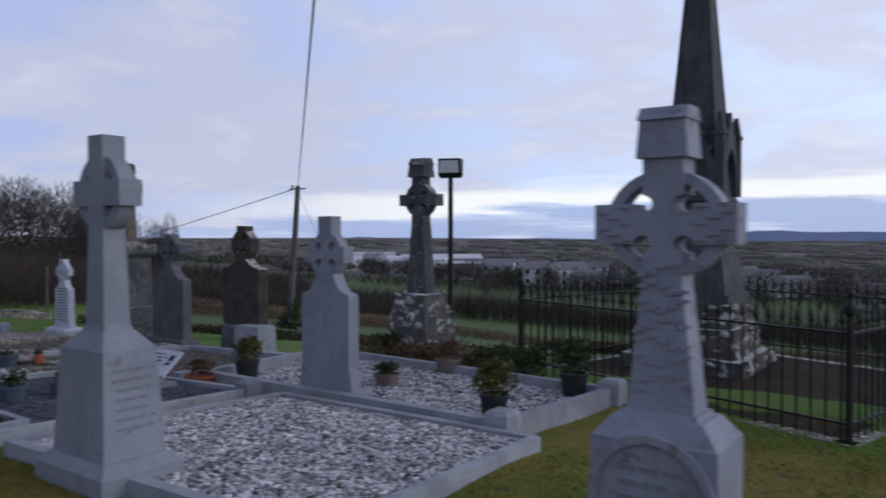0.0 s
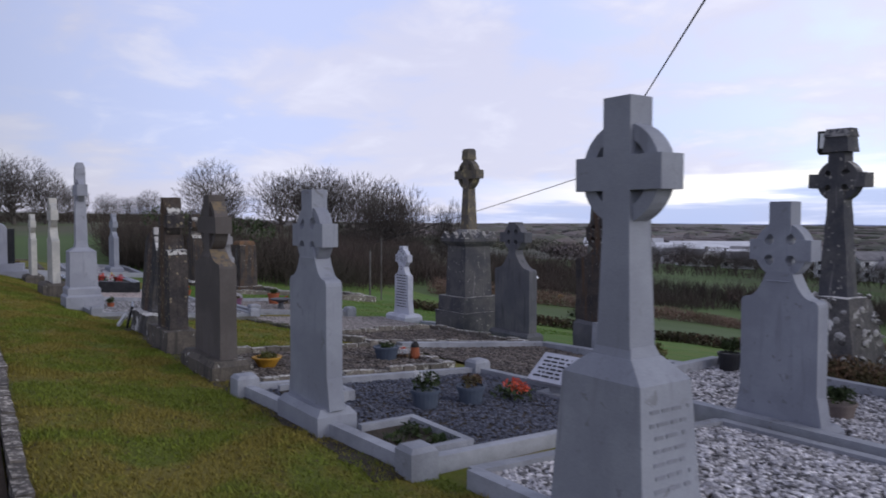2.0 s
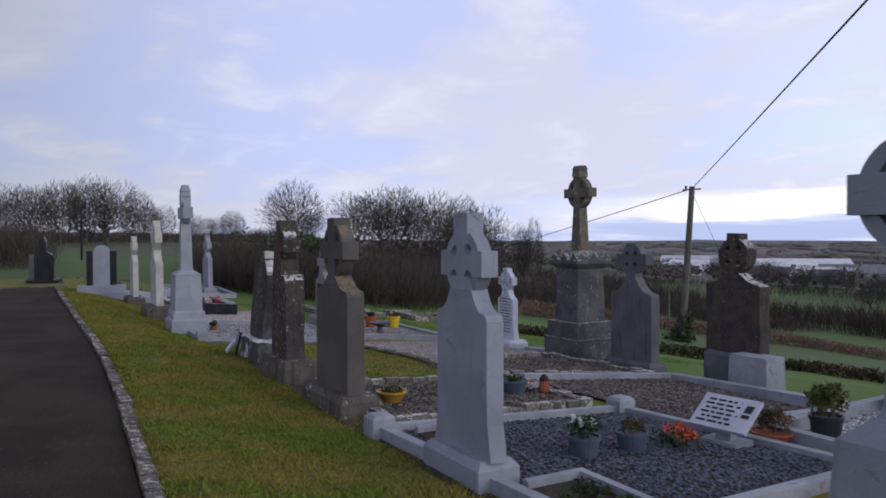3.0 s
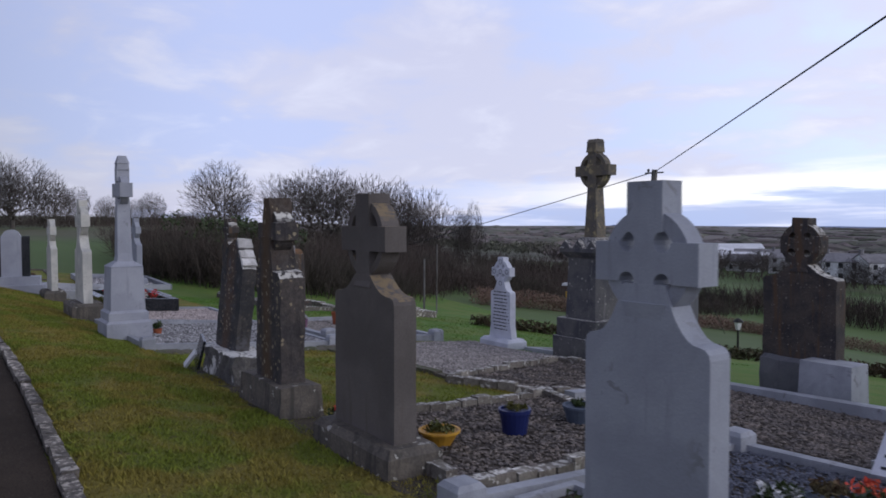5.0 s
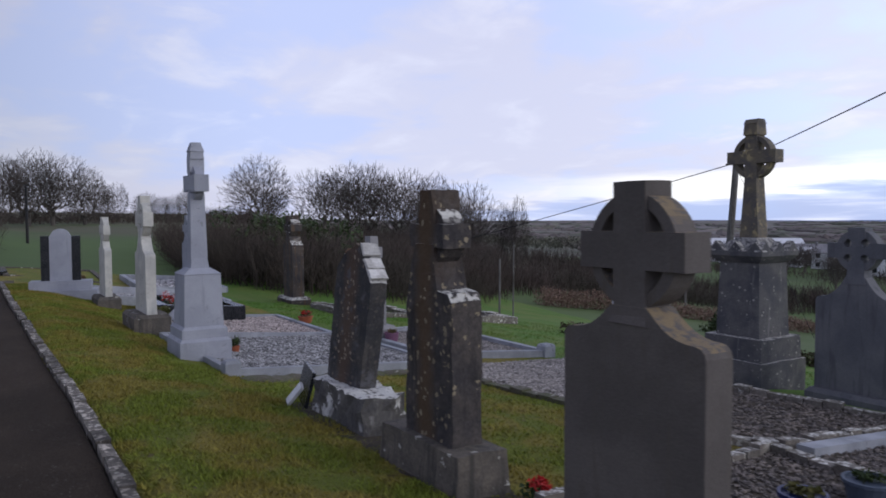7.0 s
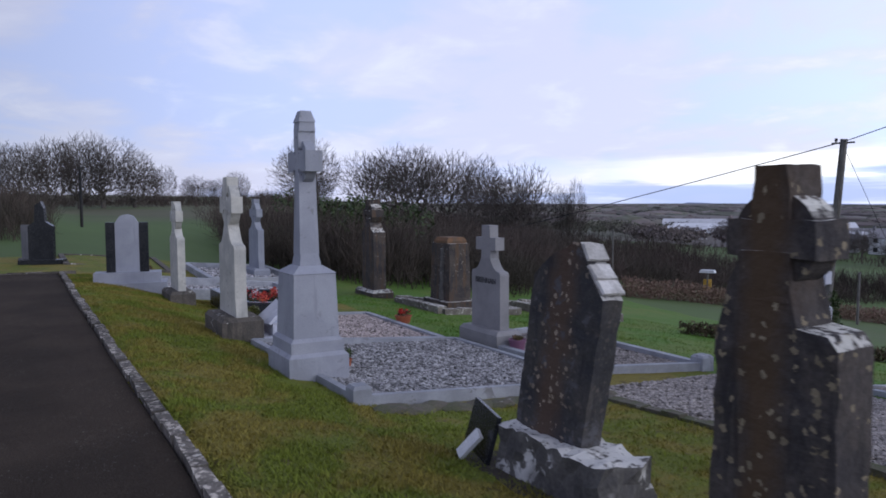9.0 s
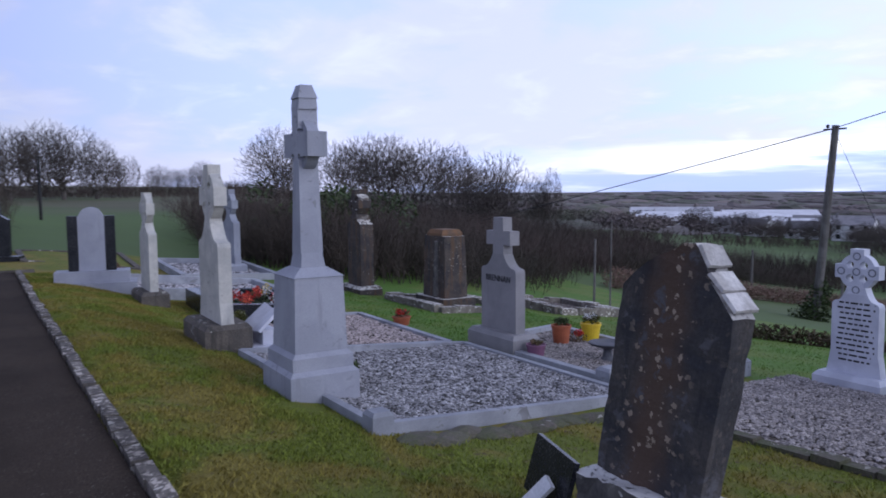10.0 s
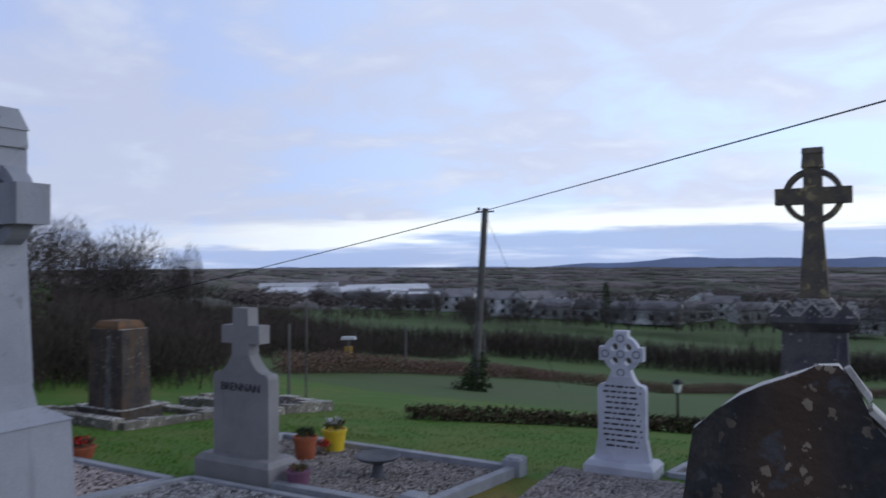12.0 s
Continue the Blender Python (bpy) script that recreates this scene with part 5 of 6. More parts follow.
def bare_tree_meshes(seed, height, n=1900):
    """Trunk and crown of a bare tree: twig ends fill a dome, and each grows from the nearest older node."""
    rnd = np.random.default_rng(seed)
    H = height
    u = rnd.normal(0, 1, (n, 3))
    u /= np.linalg.norm(u, axis=1)[:, None]
    u *= (rnd.random((n, 1)) ** 0.45)
    pts = u * (0.52 * H, 0.52 * H, 0.46 * H) * (1 + 0.16 * np.sin(5 * u[:, :1] + seed)) + (0, 0, 0.54 * H)
    pts[:, :2] *= 0.55 + 0.45 * np.clip(pts[:, 2:] / (0.4 * H), 0, 1)
    root = np.array((0, 0, 0.13 * H))
    pts = pts[np.argsort(np.linalg.norm(pts - root, axis=1))]
    nodes, par = [np.array((0, 0, -0.5)), root], [0, 0]
    arr = np.zeros((n + 2, 3))
    arr[0], arr[1] = nodes
    for i, p in enumerate(pts):
        k = i + 2
        d = np.linalg.norm(arr[1:k] - p, axis=1) + 0.35 * np.linalg.norm(arr[1:k] - root, axis=1)
        arr[k] = p
        par.append(int(np.argmin(d)) + 1)
    load = np.ones(n + 2)
    for k in range(n + 1, 0, -1):
        load[par[k]] += load[k]
    rad = 0.0074 * np.sqrt(load) * H / 10
    trunk, vs, fs = bmesh.new(), [], []
    for k in range(1, n + 2):
        p, q = arr[par[k]], arr[k]
        if load[k] > 40:
            tube(trunk, p, q, max(rad[par[k]] * (0.75 if par[k] == 1 else 1), rad[k]), rad[k], 6)
            continue
        segs = [(p, q, rad[k], rad[k] * 0.6)]
        for _ in range(2 if load[k] < 3 else 1):
            e = 0.5 * (q - p) / (np.linalg.norm(q - p) + 1e-6) + 0.8 * (q - root) / (np.linalg.norm(q - root) + 1e-6) + rnd.normal(0, 0.33, 3)
            segs.append((q - (q - p) * 0.3 * rnd.random(), q + e * H * 0.05, 0.006, 0.004))
        for a, b, r0, r1 in segs:
            d = (b - a) / (np.linalg.norm(b - a) + 1e-6)
            x = np.cross(d, (0.3, 0.9, 0.1))
            x /= np.linalg.norm(x) + 1e-6
            y = np.cross(d, x)
            m = len(vs)
            for c, r in ((a, max(r0, 0.021)), (b, max(r1, 0.012))):
                vs += [tuple(c + (x * math.cos(2.0944 * i) + y * math.sin(2.0944 * i)) * r) for i in range(3)]
            fs += [(m, m + 1, m + 4, m + 3), (m + 1, m + 2, m + 5, m + 4), (m + 2, m, m + 3, m + 5)]
    cm = bpy.data.meshes.new("crown")
    cm.from_pydata(vs, [], fs)
    cm.materials.append(M["twigs"])
    tm = bpy.data.meshes.new("trunk")
    trunk.to_mesh(tm)
    trunk.free()
    tm.materials.append(M["bark"])
    return tm, cm


def build_trees():
    kinds = [bare_tree_meshes(s, 10.0) for s in (2, 5, 9)]
    # bearing from +y towards -x, distance and height, from the middle of the walk
    # the skyline trees: place, height of the crown top, breadth
    skyline = [(-75.3, 22.6, 6.5, 1), (-91, 36, 6.6, 1), (-92, 40, 7.2, 1.05), (-92.5, 43, 7.2, 1), (-91, 46.5, 6.8, 0.95), (-89, 49.5, 6, 0.9), (-54.6, 31.8, 3.5, 0.85), (-55.6, 29.6, 3.2, 0.8), (-57, 33.5, 2.6, 0.8), (-95.6, 10.3, 6.4, 1), (-93.9, 7.1, 7.5, 1), (-92, 4.8, 7.6, 1), (-90.2, 2.3, 6.9, 1), (-88.2, -0.2, 6.5, 1), (-86.2, -2.9, 6.3, 1), (-84, -6, 5.6, 1), (-104.2, 13.8, 5.3, 1), (-108.4, 18.9, 4.3, 1), (-107.2, 24, 4.8, 1), (-111.7, 22.3, 4.2, 1), (-113.6, 37.4, 5.3, 1), (-56, 38.1, 2.5, 0.4), (-56.8, 37.3, 2.2, 0.4)]
    spots = [(30, 140, 6.0, 1.0), (18, 165, 6.5, 1.0), (21, 178, 6.5, 1.0), (5, 150, 7.0, 1.0), (26, 190, 6.0, 1.2), (23.8, 186, 5.0, 1.2), (16, 172, 5.5, 1.2), (13.5, 170, 6.5, 1.3), (28.5, 190, 6, 1.2), (31.8, 215, 7, 1.2), (34.5, 225, 6, 1.2), (37, 235, 7, 1.3), (10, 160, 7, 1.3), (12, 180, 6, 1.3), (8, 175, 6, 1.3), (1, 170, 7, 1.3), (-4, 165, 7, 1.3), (-9, 160, 7, 1.3), (40, 260, 8, 1.4), (25.3, 178, 5.5, 1.3), (22.4, 172, 5.5, 1.3), (19.2, 168, 5, 1.4), (14.6, 165, 5, 1.4), (6.5, 168, 6, 1.3), (3.2, 160, 6, 1.3), (-1.5, 158, 6, 1.4), (-6.5, 155, 6.5, 1.3), (-12, 158, 7, 1.3), (-16, 160, 7, 1.3), (33, 200, 6, 1.4), (29.8, 185, 5.5, 1.4), (35.8, 205, 6, 1.4), (38.6, 215, 6, 1.4)]
    rnd = random.Random(6)
    trees = [(x, y, (top - land(x, y)) / 0.97, wide) for x, y, top, wide in skyline]
    trees += [(-6.5 - d * math.sin(radians(b)), d * math.cos(radians(b)), h, wide) for b, d, h, wide in spots]
    for i, (x, y, h, wide) in enumerate(trees):
        t = thing("bare_tree", "bare winter tree with a rounded crown of fine twigs", "tree", x, y, land(x, y), rnd.uniform(0, 360), "bare trees on the skyline")
        for nm, me in zip(("trunk", "crown"), kinds[i % 3]):
            o = new(nm, me)
            o.parent = t
            o.scale = (h / 10 * wide, h / 10 * wide, h / 10)
    t = thing("dark_conifer", "dark evergreen standing among village houses", "tree", *(lambda x, y: (x, y, land(x, y)))(-6.5 - 175 * math.sin(radians(19.5)), 175 * math.cos(radians(19.5))))
    bm = bmesh.new()
    tube(bm, (0, 0, -0.5), (0, 0, 6), 0.25, 0.1, 7)
    part("trunk", bm, "bark", t)
    v, f = flecks([(0, 0, 2 + i * 0.9) for i in range(9)], [(2.4 - 0.22 * i, 2.4 - 0.22 * i, 0.9) for i in range(9)], 130, 0.16, 3)
    me = bpy.data.meshes.new("crown")
    me.from_pydata(v, [], f)
    me.materials.append(M["leaves"])
    o = new("crown", me)
    o.parent = t
    rnd = random.Random(12)
    roots = []
    front = ((-29.5, 5.2), (-26.0, 7.0), (-25.2, 9.0), (-25.0, 11.5), (-26.5, 13.5), (-29.5, 17.0), (-36.0, 22.0), (-52.0, 33.0))
    while len(roots) < 10500:
        y = 5.2 + 28.8 * rnd.random() ** 1.35
        fx = float(np.interp(y, [p[1] for p in front], [p[0] for p in front]))
        x = fx - abs(rnd.gauss(0, 8)) - rnd.random() * 2
        if y < 5.2 + 0.12 * (-29 - x):
            continue
        top = 1.3 - 1.15 * step(y, 8, 17) + 0.8 * noise.noise(Vector((x * 0.16, y * 0.16, 7))) + 0.045 * (fx - x)
        z = land(x, y)
        roots.append((x, y, z, max(0.7, (top - z) * rnd.uniform(0.6, 1.0))))
    sticks("thicket", "brown leafless thicket of saplings below the graves", roots, "thicket", "thicket", 4, r=0.010, forks=6, lean=0.22)
    roots = []
    for i in range(2600):
        x, y = rnd.uniform(-56, -37), rnd.uniform(-9, 0.2) + rnd.gauss(0, 0.4)
        roots.append((x, y, land(x, y), rnd.uniform(1.2, 2.7)))
    sticks("roadside_scrub", "dull brown scrub and saplings beyond the path end", roots, "thicket", "scrub", 14, r=0.010, forks=6, lean=0.25)
    roots = []
    for i in range(3000):
        b, d = radians(rnd.uniform(56, 93)), rnd.uniform(92, 116)
        x, y = -6.5 - d * math.sin(b), d * math.cos(b)
        roots.append((x, y, land(x, y), rnd.uniform(0.9, 2.4) * (1 + 0.5 * noise.noise(Vector((b * 9, 0, 0))))))
    sticks("hilltop_scrub", "brown leafless undergrowth below the skyline trees", roots, "thicket", "scrub", 17, r=0.022, forks=6, lean=0.35)
    roots = []
    verge = ((12.8, -28.6), (18.5, -32.0), (31.5, -37.5), (45, -41), (66, -46))
    for i in range(4200):
        y = 12.8 + 50 * rnd.random() ** 1.3
        x = float(np.interp(y, [p[0] for p in verge], [p[1] for p in verge])) - rnd.random() * 7
        roots.append((x, y, land(x, y), rnd.uniform(0.9, 2.1) * (1 + 0.5 * noise.noise(Vector((x * 0.2, y * 0.2, 3))))))
    sticks("verge_scrub", "brown leafless bushes along the lane below the lawn", roots, "thicket", "scrub", 19, r=0.012, forks=6, lean=0.3)
    roots = []
    line = ((-82, 58), (-55, 70), (-24, 80), (10, 88), (60, 94), (120, 100))
    for i in range(9000):
        x = rnd.uniform(-82, 90)
        y = float(np.interp(x, [p[0] for p in line], [p[1] for p in line])) + rnd.uniform(-9, 6)
        roots.append((x, y, land(x, y), rnd.uniform(1.6, 3.6) * (1 + 0.5 * noise.noise(Vector((x * 0.08, y * 0.05, 0))))))
    sticks("field_scrub", "brown leafless hedge of saplings across the fields", roots, "thicket", "hedge", 15, r=0.022, forks=6, lean=0.3)
    roots = []
    for i in range(3400):
        b, d = radians(rnd.uniform(-18, 46)), rnd.uniform(168, 206)
        x, y = -6.5 - d * math.sin(b), d * math.cos(b)
        if noise.noise(Vector((x * 0.06, y * 0.06, 4))) < -0.05:
            continue
        roots.append((x, y, land(x, y), rnd.uniform(1.2, 2.9)))
    sticks("village_scrub", "brown leafless garden hedges before the village houses", roots, "thicket", "hedge", 16, r=0.045, forks=6, lean=0.35)
    cs, rs = [], []
    for i in range(60):
        x, y = rnd.gauss(-32.0, 1.2), rnd.gauss(9.0, 0.8)
        z = land(x, y) + rnd.uniform(0.2, 1.9)
        cs.append((x, y, z))
        rs.append((0.5, 0.5, 0.45))
    leaf_stuff("evergreen_scrub", "dark evergreen scrub at the edge of the thicket", cs, rs, 110, 0.06, "leaves", "bush", 9)
    # field hedges
    def hedge(name, label, pts, w, h, per, mat="hedge", size=0.06, seed=2):
        cs, rs = [], []
        for (x0, y0), (x1, y1) in zip(pts, pts[1:]):
            n = max(2, int(math.hypot(x1 - x0, y1 - y0) / (w * 0.6)))
            for i in range(n):
                x, y = x0 + (x1 - x0) * i / n, y0 + (y1 - y0) * i / n
                k = 1 + 0.25 * noise.noise(Vector((x * 0.3, y * 0.3, 1)))
                cs.append((x, y, land(x, y) + h * 0.45 * k))
                rs.append((w * 0.6, w * 0.6, h * 0.55 * k))
        leaf_stuff(name, label, cs, rs, per, size, mat, "hedge", seed)
    hedge("clipped_hedge", "low clipped brown-green hedge at the field edge", [(-19.6, 10.9), (-17.3, 12.9), (-14.5, 14.8), (-10, 15.2), (-3, 15.5), (4, 18)], 0.4, 0.28, 240, seed=3, size=0.03)
    hedge("road_hedge", "long reddish-brown hedge along the road below", [(-29.2, 18.3), (-30.3, 26), (-29.2, 42), (-20.3, 54), (0, 66), (30, 82)], 0.8, 0.75, 650, "roadhedge", 0.03, seed=4)
    rnd = random.Random(21)
    cs, rs = [], []
    while len(cs) < 620:
        d, a = 225 * (430 / 225) ** rnd.random(), radians(rnd.uniform(-40, 64))
        x, y = -8 - d * math.sin(a), d * math.cos(a)
        if (y < 150 and x > -190) or noise.noise(Vector((x * 0.010, y * 0.010, 2))) < -0.2:
            continue
        h = rnd.uniform(1.8, 4.0)
        cs.append((x, y, land(x, y) + 1 + h * 0.4))
        rs.append((h * rnd.uniform(1.2, 2.4), h * 1.2, h * 0.6))
    V, F = flecks(cs, rs, 150, 0.42, 7)
    # long low belts of woodland lying across the plain
    for i in range(900):
        d, a = 400 * (3200 / 400) ** rnd.random(), radians(rnd.uniform(-42, 66))
        x, y = -8 - d * math.sin(a), d * math.cos(a)
        turn, half = -a + rnd.gauss(0, 0.35), rnd.uniform(14, 60) * (0.6 + d / 1300)
        deep, h = half * rnd.uniform(0.10, 0.25), rnd.uniform(2.2, 5.5) * (1 + d / 3500)
        ux, uy, z, k = math.cos(turn), math.sin(turn), land(x, y), len(V)
        for j in range(15):
            u = j / 7 - 1
            t = h * (1 - u ** 4) * (0.72 + 0.45 * noise.noise(Vector((i * 3.1, j * 0.9, 0))))
            px, py = x + ux * half * u, y + uy * half * u
            wide = deep * (1 - 0.5 * u * u)
            for o, e in ((-1.0, -3.0), (-0.75, 0.7 * t), (0.0, t), (0.8, 0.6 * t), (1.0, -3.0)):
                V.append((px - uy * wide * o, py + ux * wide * o, z + e))
        F += [(k + j * 5 + m, k + j * 5 + 5 + m, k + j * 5 + 6 + m, k + j * 5 + 1 + m) for j in range(14) for m in range(4)]
    me = bpy.data.meshes.new("far_woods")
    me.from_pydata(V, [], F)
    me.materials.append(M["farwood"])
    tagged(new("far_woods", me), "distant brown winter woods and hedgerows over the plain", "woods", "", "stuff")


build_trees()


def far_hills():
    xs = np.arange(-3200, 3300, 100)
    vs, fs = [], []
    for i, x in enumerate(xs):
        z = -40 + 8 + 58 * step(x, -1750, -500) * (0.62 + 0.75 * noise.noise(Vector((x * 0.0032, 0, 4)))) + 9 * noise.noise(Vector((x * 0.003, 3, 0)))
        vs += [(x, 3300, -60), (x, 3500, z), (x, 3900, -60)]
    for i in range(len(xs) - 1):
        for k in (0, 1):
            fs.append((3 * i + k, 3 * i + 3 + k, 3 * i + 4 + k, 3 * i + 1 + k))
    sheet("backdrop_hills", vs, fs, "hills", "low hills along the horizon with blue haze in their colour", "hills")


# the blue is distance haze put into the hills' base colour
M["hills"] = surface("haze_blue_hills", (0.22, 0.27, 0.42), (0.18, 0.23, 0.37), 0.002, rough=1, bump=0, world_space=True, grain=0.01)
far_hills()


def house(x, y, w, d, h, rz, roof="slate", pitch=0.55, wall="render_white", storeys=2, name="house", label="white rendered house with a grey slate roof", chim=True, wins=3, group="village houses"):
    t = thing(name, label, "house", x, y, land(x, y) - 0.3, rz, group)
    bm = bmesh.new()
    slab(bm, [(-d / 2, 0), (d / 2, 0), (d / 2, h), (0, h + d / 2 * pitch), (-d / 2, h)], -w / 2, w / 2)
    bm.transform(Matrix.Rotation(math.pi / 2, 4, "Z"))
    part("wall", bm, wall, t)
    for s in (-1, 1):
        bm = bmesh.new()
        slab(bm, [(s * (d / 2 + 0.3), h - 0.3 * pitch + 0.02), (s * (d / 2 + 0.3), h - 0.3 * pitch + 0.2), (0, h + d / 2 * pitch + 0.2), (0, h + d / 2 * pitch + 0.02)], -w / 2 - 0.25, w / 2 + 0.25)
        bm.transform(Matrix.Rotation(math.pi / 2, 4, "Z"))
        part("roof", bm, roof, t)
    if chim:
        for s in (-1, 1):
            bm = bmesh.new()
            block(bm, 0.6, 0.9, h + d / 2 * pitch - 0.5, h + d / 2 * pitch + 1.2, cx=s * (w / 2 - 0.5))
            part("chimney", bm, "slate", t)
    for k in range(storeys):
        for i in range(wins):
            for s in (-1, 1):
                bm = bmesh.new()
                block(bm, 1.1, 0.08, 1.0 + 2.6 * k, 2.2 + 2.6 * k, cx=-w / 2 + w * (i + 0.5) / wins, cy=s * (d / 2 + 0.02))
                part("window", bm, "darkglass", t)
    return t


def build_village():
    def at(bearing, dist):
        """Metres from the middle of the walk; bearing in degrees from +y towards -x."""
        return -6.5 - dist * math.sin(radians(bearing)), dist * math.cos(radians(bearing))
    rnd = random.Random(31)
    for b, dist, w, h, rz in ((26.6, 215, 9, 5.0, 20), (24.6, 214, 11, 5.2, 70), (22.8, 210, 9, 3.2, 10), (21.4, 212, 9, 3.0, 10), (19.8, 208, 10, 3.1, 15), (17.6, 200, 10, 3.2, 25), (15.8, 195, 13, 3.6, 5), (27.6, 240, 10, 3.3, 40), (13.0, 215, 9, 3.2, 60), (11.0, 230, 10, 4.6, 10), (9, 215, 10, 3.4, 30),
                            (3, 185, 11, 3.2, 15), (-3, 190, 9, 4.8, 30), (-7, 190, 10, 4.8, 60), (-11, 180, 11, 3.4, 10), (30, 235, 10, 4.8, 10), (33, 240, 9, 3.2, 30), (36, 245, 10, 3.3, 0), (-15, 200, 10, 4.9, 20), (-20, 190, 10, 4.9, 40), (23, 260, 10, 4.8, 40), (12, 255, 10, 4.6, 80)):
        x, y = at(b, dist)
        house(x, y, w, 7.0, h, rz + rnd.uniform(-8, 8), storeys=2 if h > 4 else 1)
    for b, dist, w, d, h, rz, roof in ((38.5, 330, 60, 14, 3.6, 36, "metalroof"), (35.5, 262, 26, 12, 3.2, 30, "slate"), (33.4, 258, 18, 12, 3.6, 36, "metalroof"), (30.8, 262, 26, 15, 4.4, 30, "slate"), (41.5, 400, 40, 16, 4, 40, "metalroof"), (35, 370, 40, 16, 4.0, 45, "metalroof"), (42.8, 300, 14, 9, 3.2, 40, "metalroof")):
        x, y = at(b, dist)
        house(x, y, w, d, h, rz, roof, 0.3, storeys=1, name="long_shed", label="long low white building with a pale roof", chim=False, wins=6, group="sheds beyond the fields")


build_village()


# ---- poles, wires, lamps, sign ----
def pole_and_wires():
    px, py = -24.8, 23.0
    t = thing("utility_pole", "leaning grey wooden utility pole with ivy at its foot", "utility pole", px, py, land(px, py))
    h = 3.36 - land(px, py)
    bm = bmesh.new()
    tube(bm, (0, 0, -0.4), (0.38, 0.2, h), 0.15, 0.11, 12)
    part("pole", bm, "polewood", t)
    bm = bmesh.new()
    tube(bm, (0.16, -0.1, h - 0.14), (0.56, 0.5, h - 0.1), 0.03, 0.03, 6)
    lathe(bm, [(0.02, h - 0.1), (0.05, h - 0.06), (0.05, h), (0.02, h + 0.03)], 8, 0.24, 0.0)
    part("bracket", bm, "iron", t)
    v, f = flecks([(0, 0, 0.4), (0.1, 0.1, 0.9), (-0.1, 0, 0.15)], [(0.5, 0.5, 0.5), (0.3, 0.3, 0.6), (0.8, 0.6, 0.3)], 500, 0.05, 5)
    me = bpy.data.meshes.new("ivy")
    me.from_pydata(v, [], f)
    me.materials.append(M["leaves"])
    o = new("ivy", me)
    o.parent = t
    bm = bmesh.new()
    tube(bm, (0.38, 0.2, h - 0.25), (2.4, 1.9, 0.0), 0.008, 0.008, 4)
    part("stay_wire", bm, "wire", t)

    def wire(p, q, sag, r):
        cu = bpy.data.curves.new("overhead_wire", "CURVE")
        cu.dimensions, cu.bevel_depth, cu.bevel_resolution = "3D", r, 1
        s = cu.splines.new("POLY")
        s.points.add(24)
        for i in range(25):
            k = i / 24
            a = Vector(p).lerp(Vector(q), k)
            s.points[i].co = (a.x, a.y, a.z - sag * 4 * k * (1 - k), 1)
        cu.materials.append(M["wire"])
        return tagged(new("overhead_wire", cu), "thin black cable slung from the wooden pole", "cable")
    wire((px + 0.38, py + 0.2, 3.28), (px + 0.38 + 0.7333 * 46, py + 0.2 - 0.6799 * 46, 4.78), 0.06, 0.014)
    wire((px + 0.38, py + 0.2, 3.28), (px - 66, py + 0.5, -7.1), 0.6, 0.018)


pole_and_wires()


def floodlight():
    t = thing("floodlight_pole", "black steel pole carrying a square floodlight", "lamp post", -8.8, 12.7, land(-8.8, 12.7))
    h = 2.48 - land(-8.8, 12.7)
    bm = bmesh.new()
    tube(bm, (0, 0, -0.3), (0, 0, h), 0.055, 0.05, 10)
    part("pole", bm, "iron", t)
    bm = bmesh.new()
    block(bm, 0.5, 0.10, h, h + 0.34, 0.46, 0.28)
    block(bm, 0.44, 0.06, h - 0.05, h, 0.5, 0.08)
    soften(bm, 0.01)
    bm.transform(Matrix.Rotation(radians(20), 4, "Z"))
    fl = part("floodlight", bm, "iron", t)
    bm = bmesh.new()
    slab(bm, [(-0.2, h + 0.05), (0.2, h + 0.05), (0.19, h + 0.3), (-0.19, h + 0.3)], -0.15, -0.135)
    bm.transform(Matrix.Rotation(radians(20), 4, "Z"))
    part("lens", bm, "whitepaint", fl, "pale glass lens")


floodlight()


def lantern():
    x, y = -16.6, 17.0
    t = thing("garden_lantern", "black garden lantern on a short post", "lantern", x, y, land(x, y))
    k = -1.12 - land(x, y)
    bm = bmesh.new()
    lathe(bm, [(0.07, -0.1), (0.07, 0.06), (0.03, 0.1), (0.025, k - 0.32), (0.06, k - 0.3)], 10)
    part("post", bm, "iron", t)
    bm = bmesh.new()
    lathe(bm, [(0.06, k - 0.3), (0.11, k - 0.1)], 6)
    part("glass", bm, "whitepaint", t, "frosted lantern glass")
    bm = bmesh.new()
    lathe(bm, [(0.15, k - 0.1), (0.09, k - 0.04), (0.02, k)], 6)
    part("hood", bm, "iron", t)


lantern()


def notice(x, y, top, name, label, h=0.9):
    t = thing(name, label, "sign", x, y, land(x, y), 30)
    k = top - land(x, y)
    bm = bmesh.new()
    tube(bm, (0, 0, -0.3), (0, 0, k), 0.05, 0.05, 8)
    part("post", bm, "polewood", t)
    bm = bmesh.new()
    block(bm, 0.36, 0.06, k - 0.95, k - 0.4)
    part("panel", bm, "yellowsign", t, "yellow notice")
    bm = bmesh.new()
    slab(bm, [(-0.36, k - 0.08), (0.36, k - 0.08), (0.3, k + 0.05), (-0.3, k + 0.05)], -0.2, 0.2)
    part("hood", bm, "metalroof", t)


notice(-34.0, 28.0, -2.0, "notice_post", "yellow notice under a small pale hood by the road")


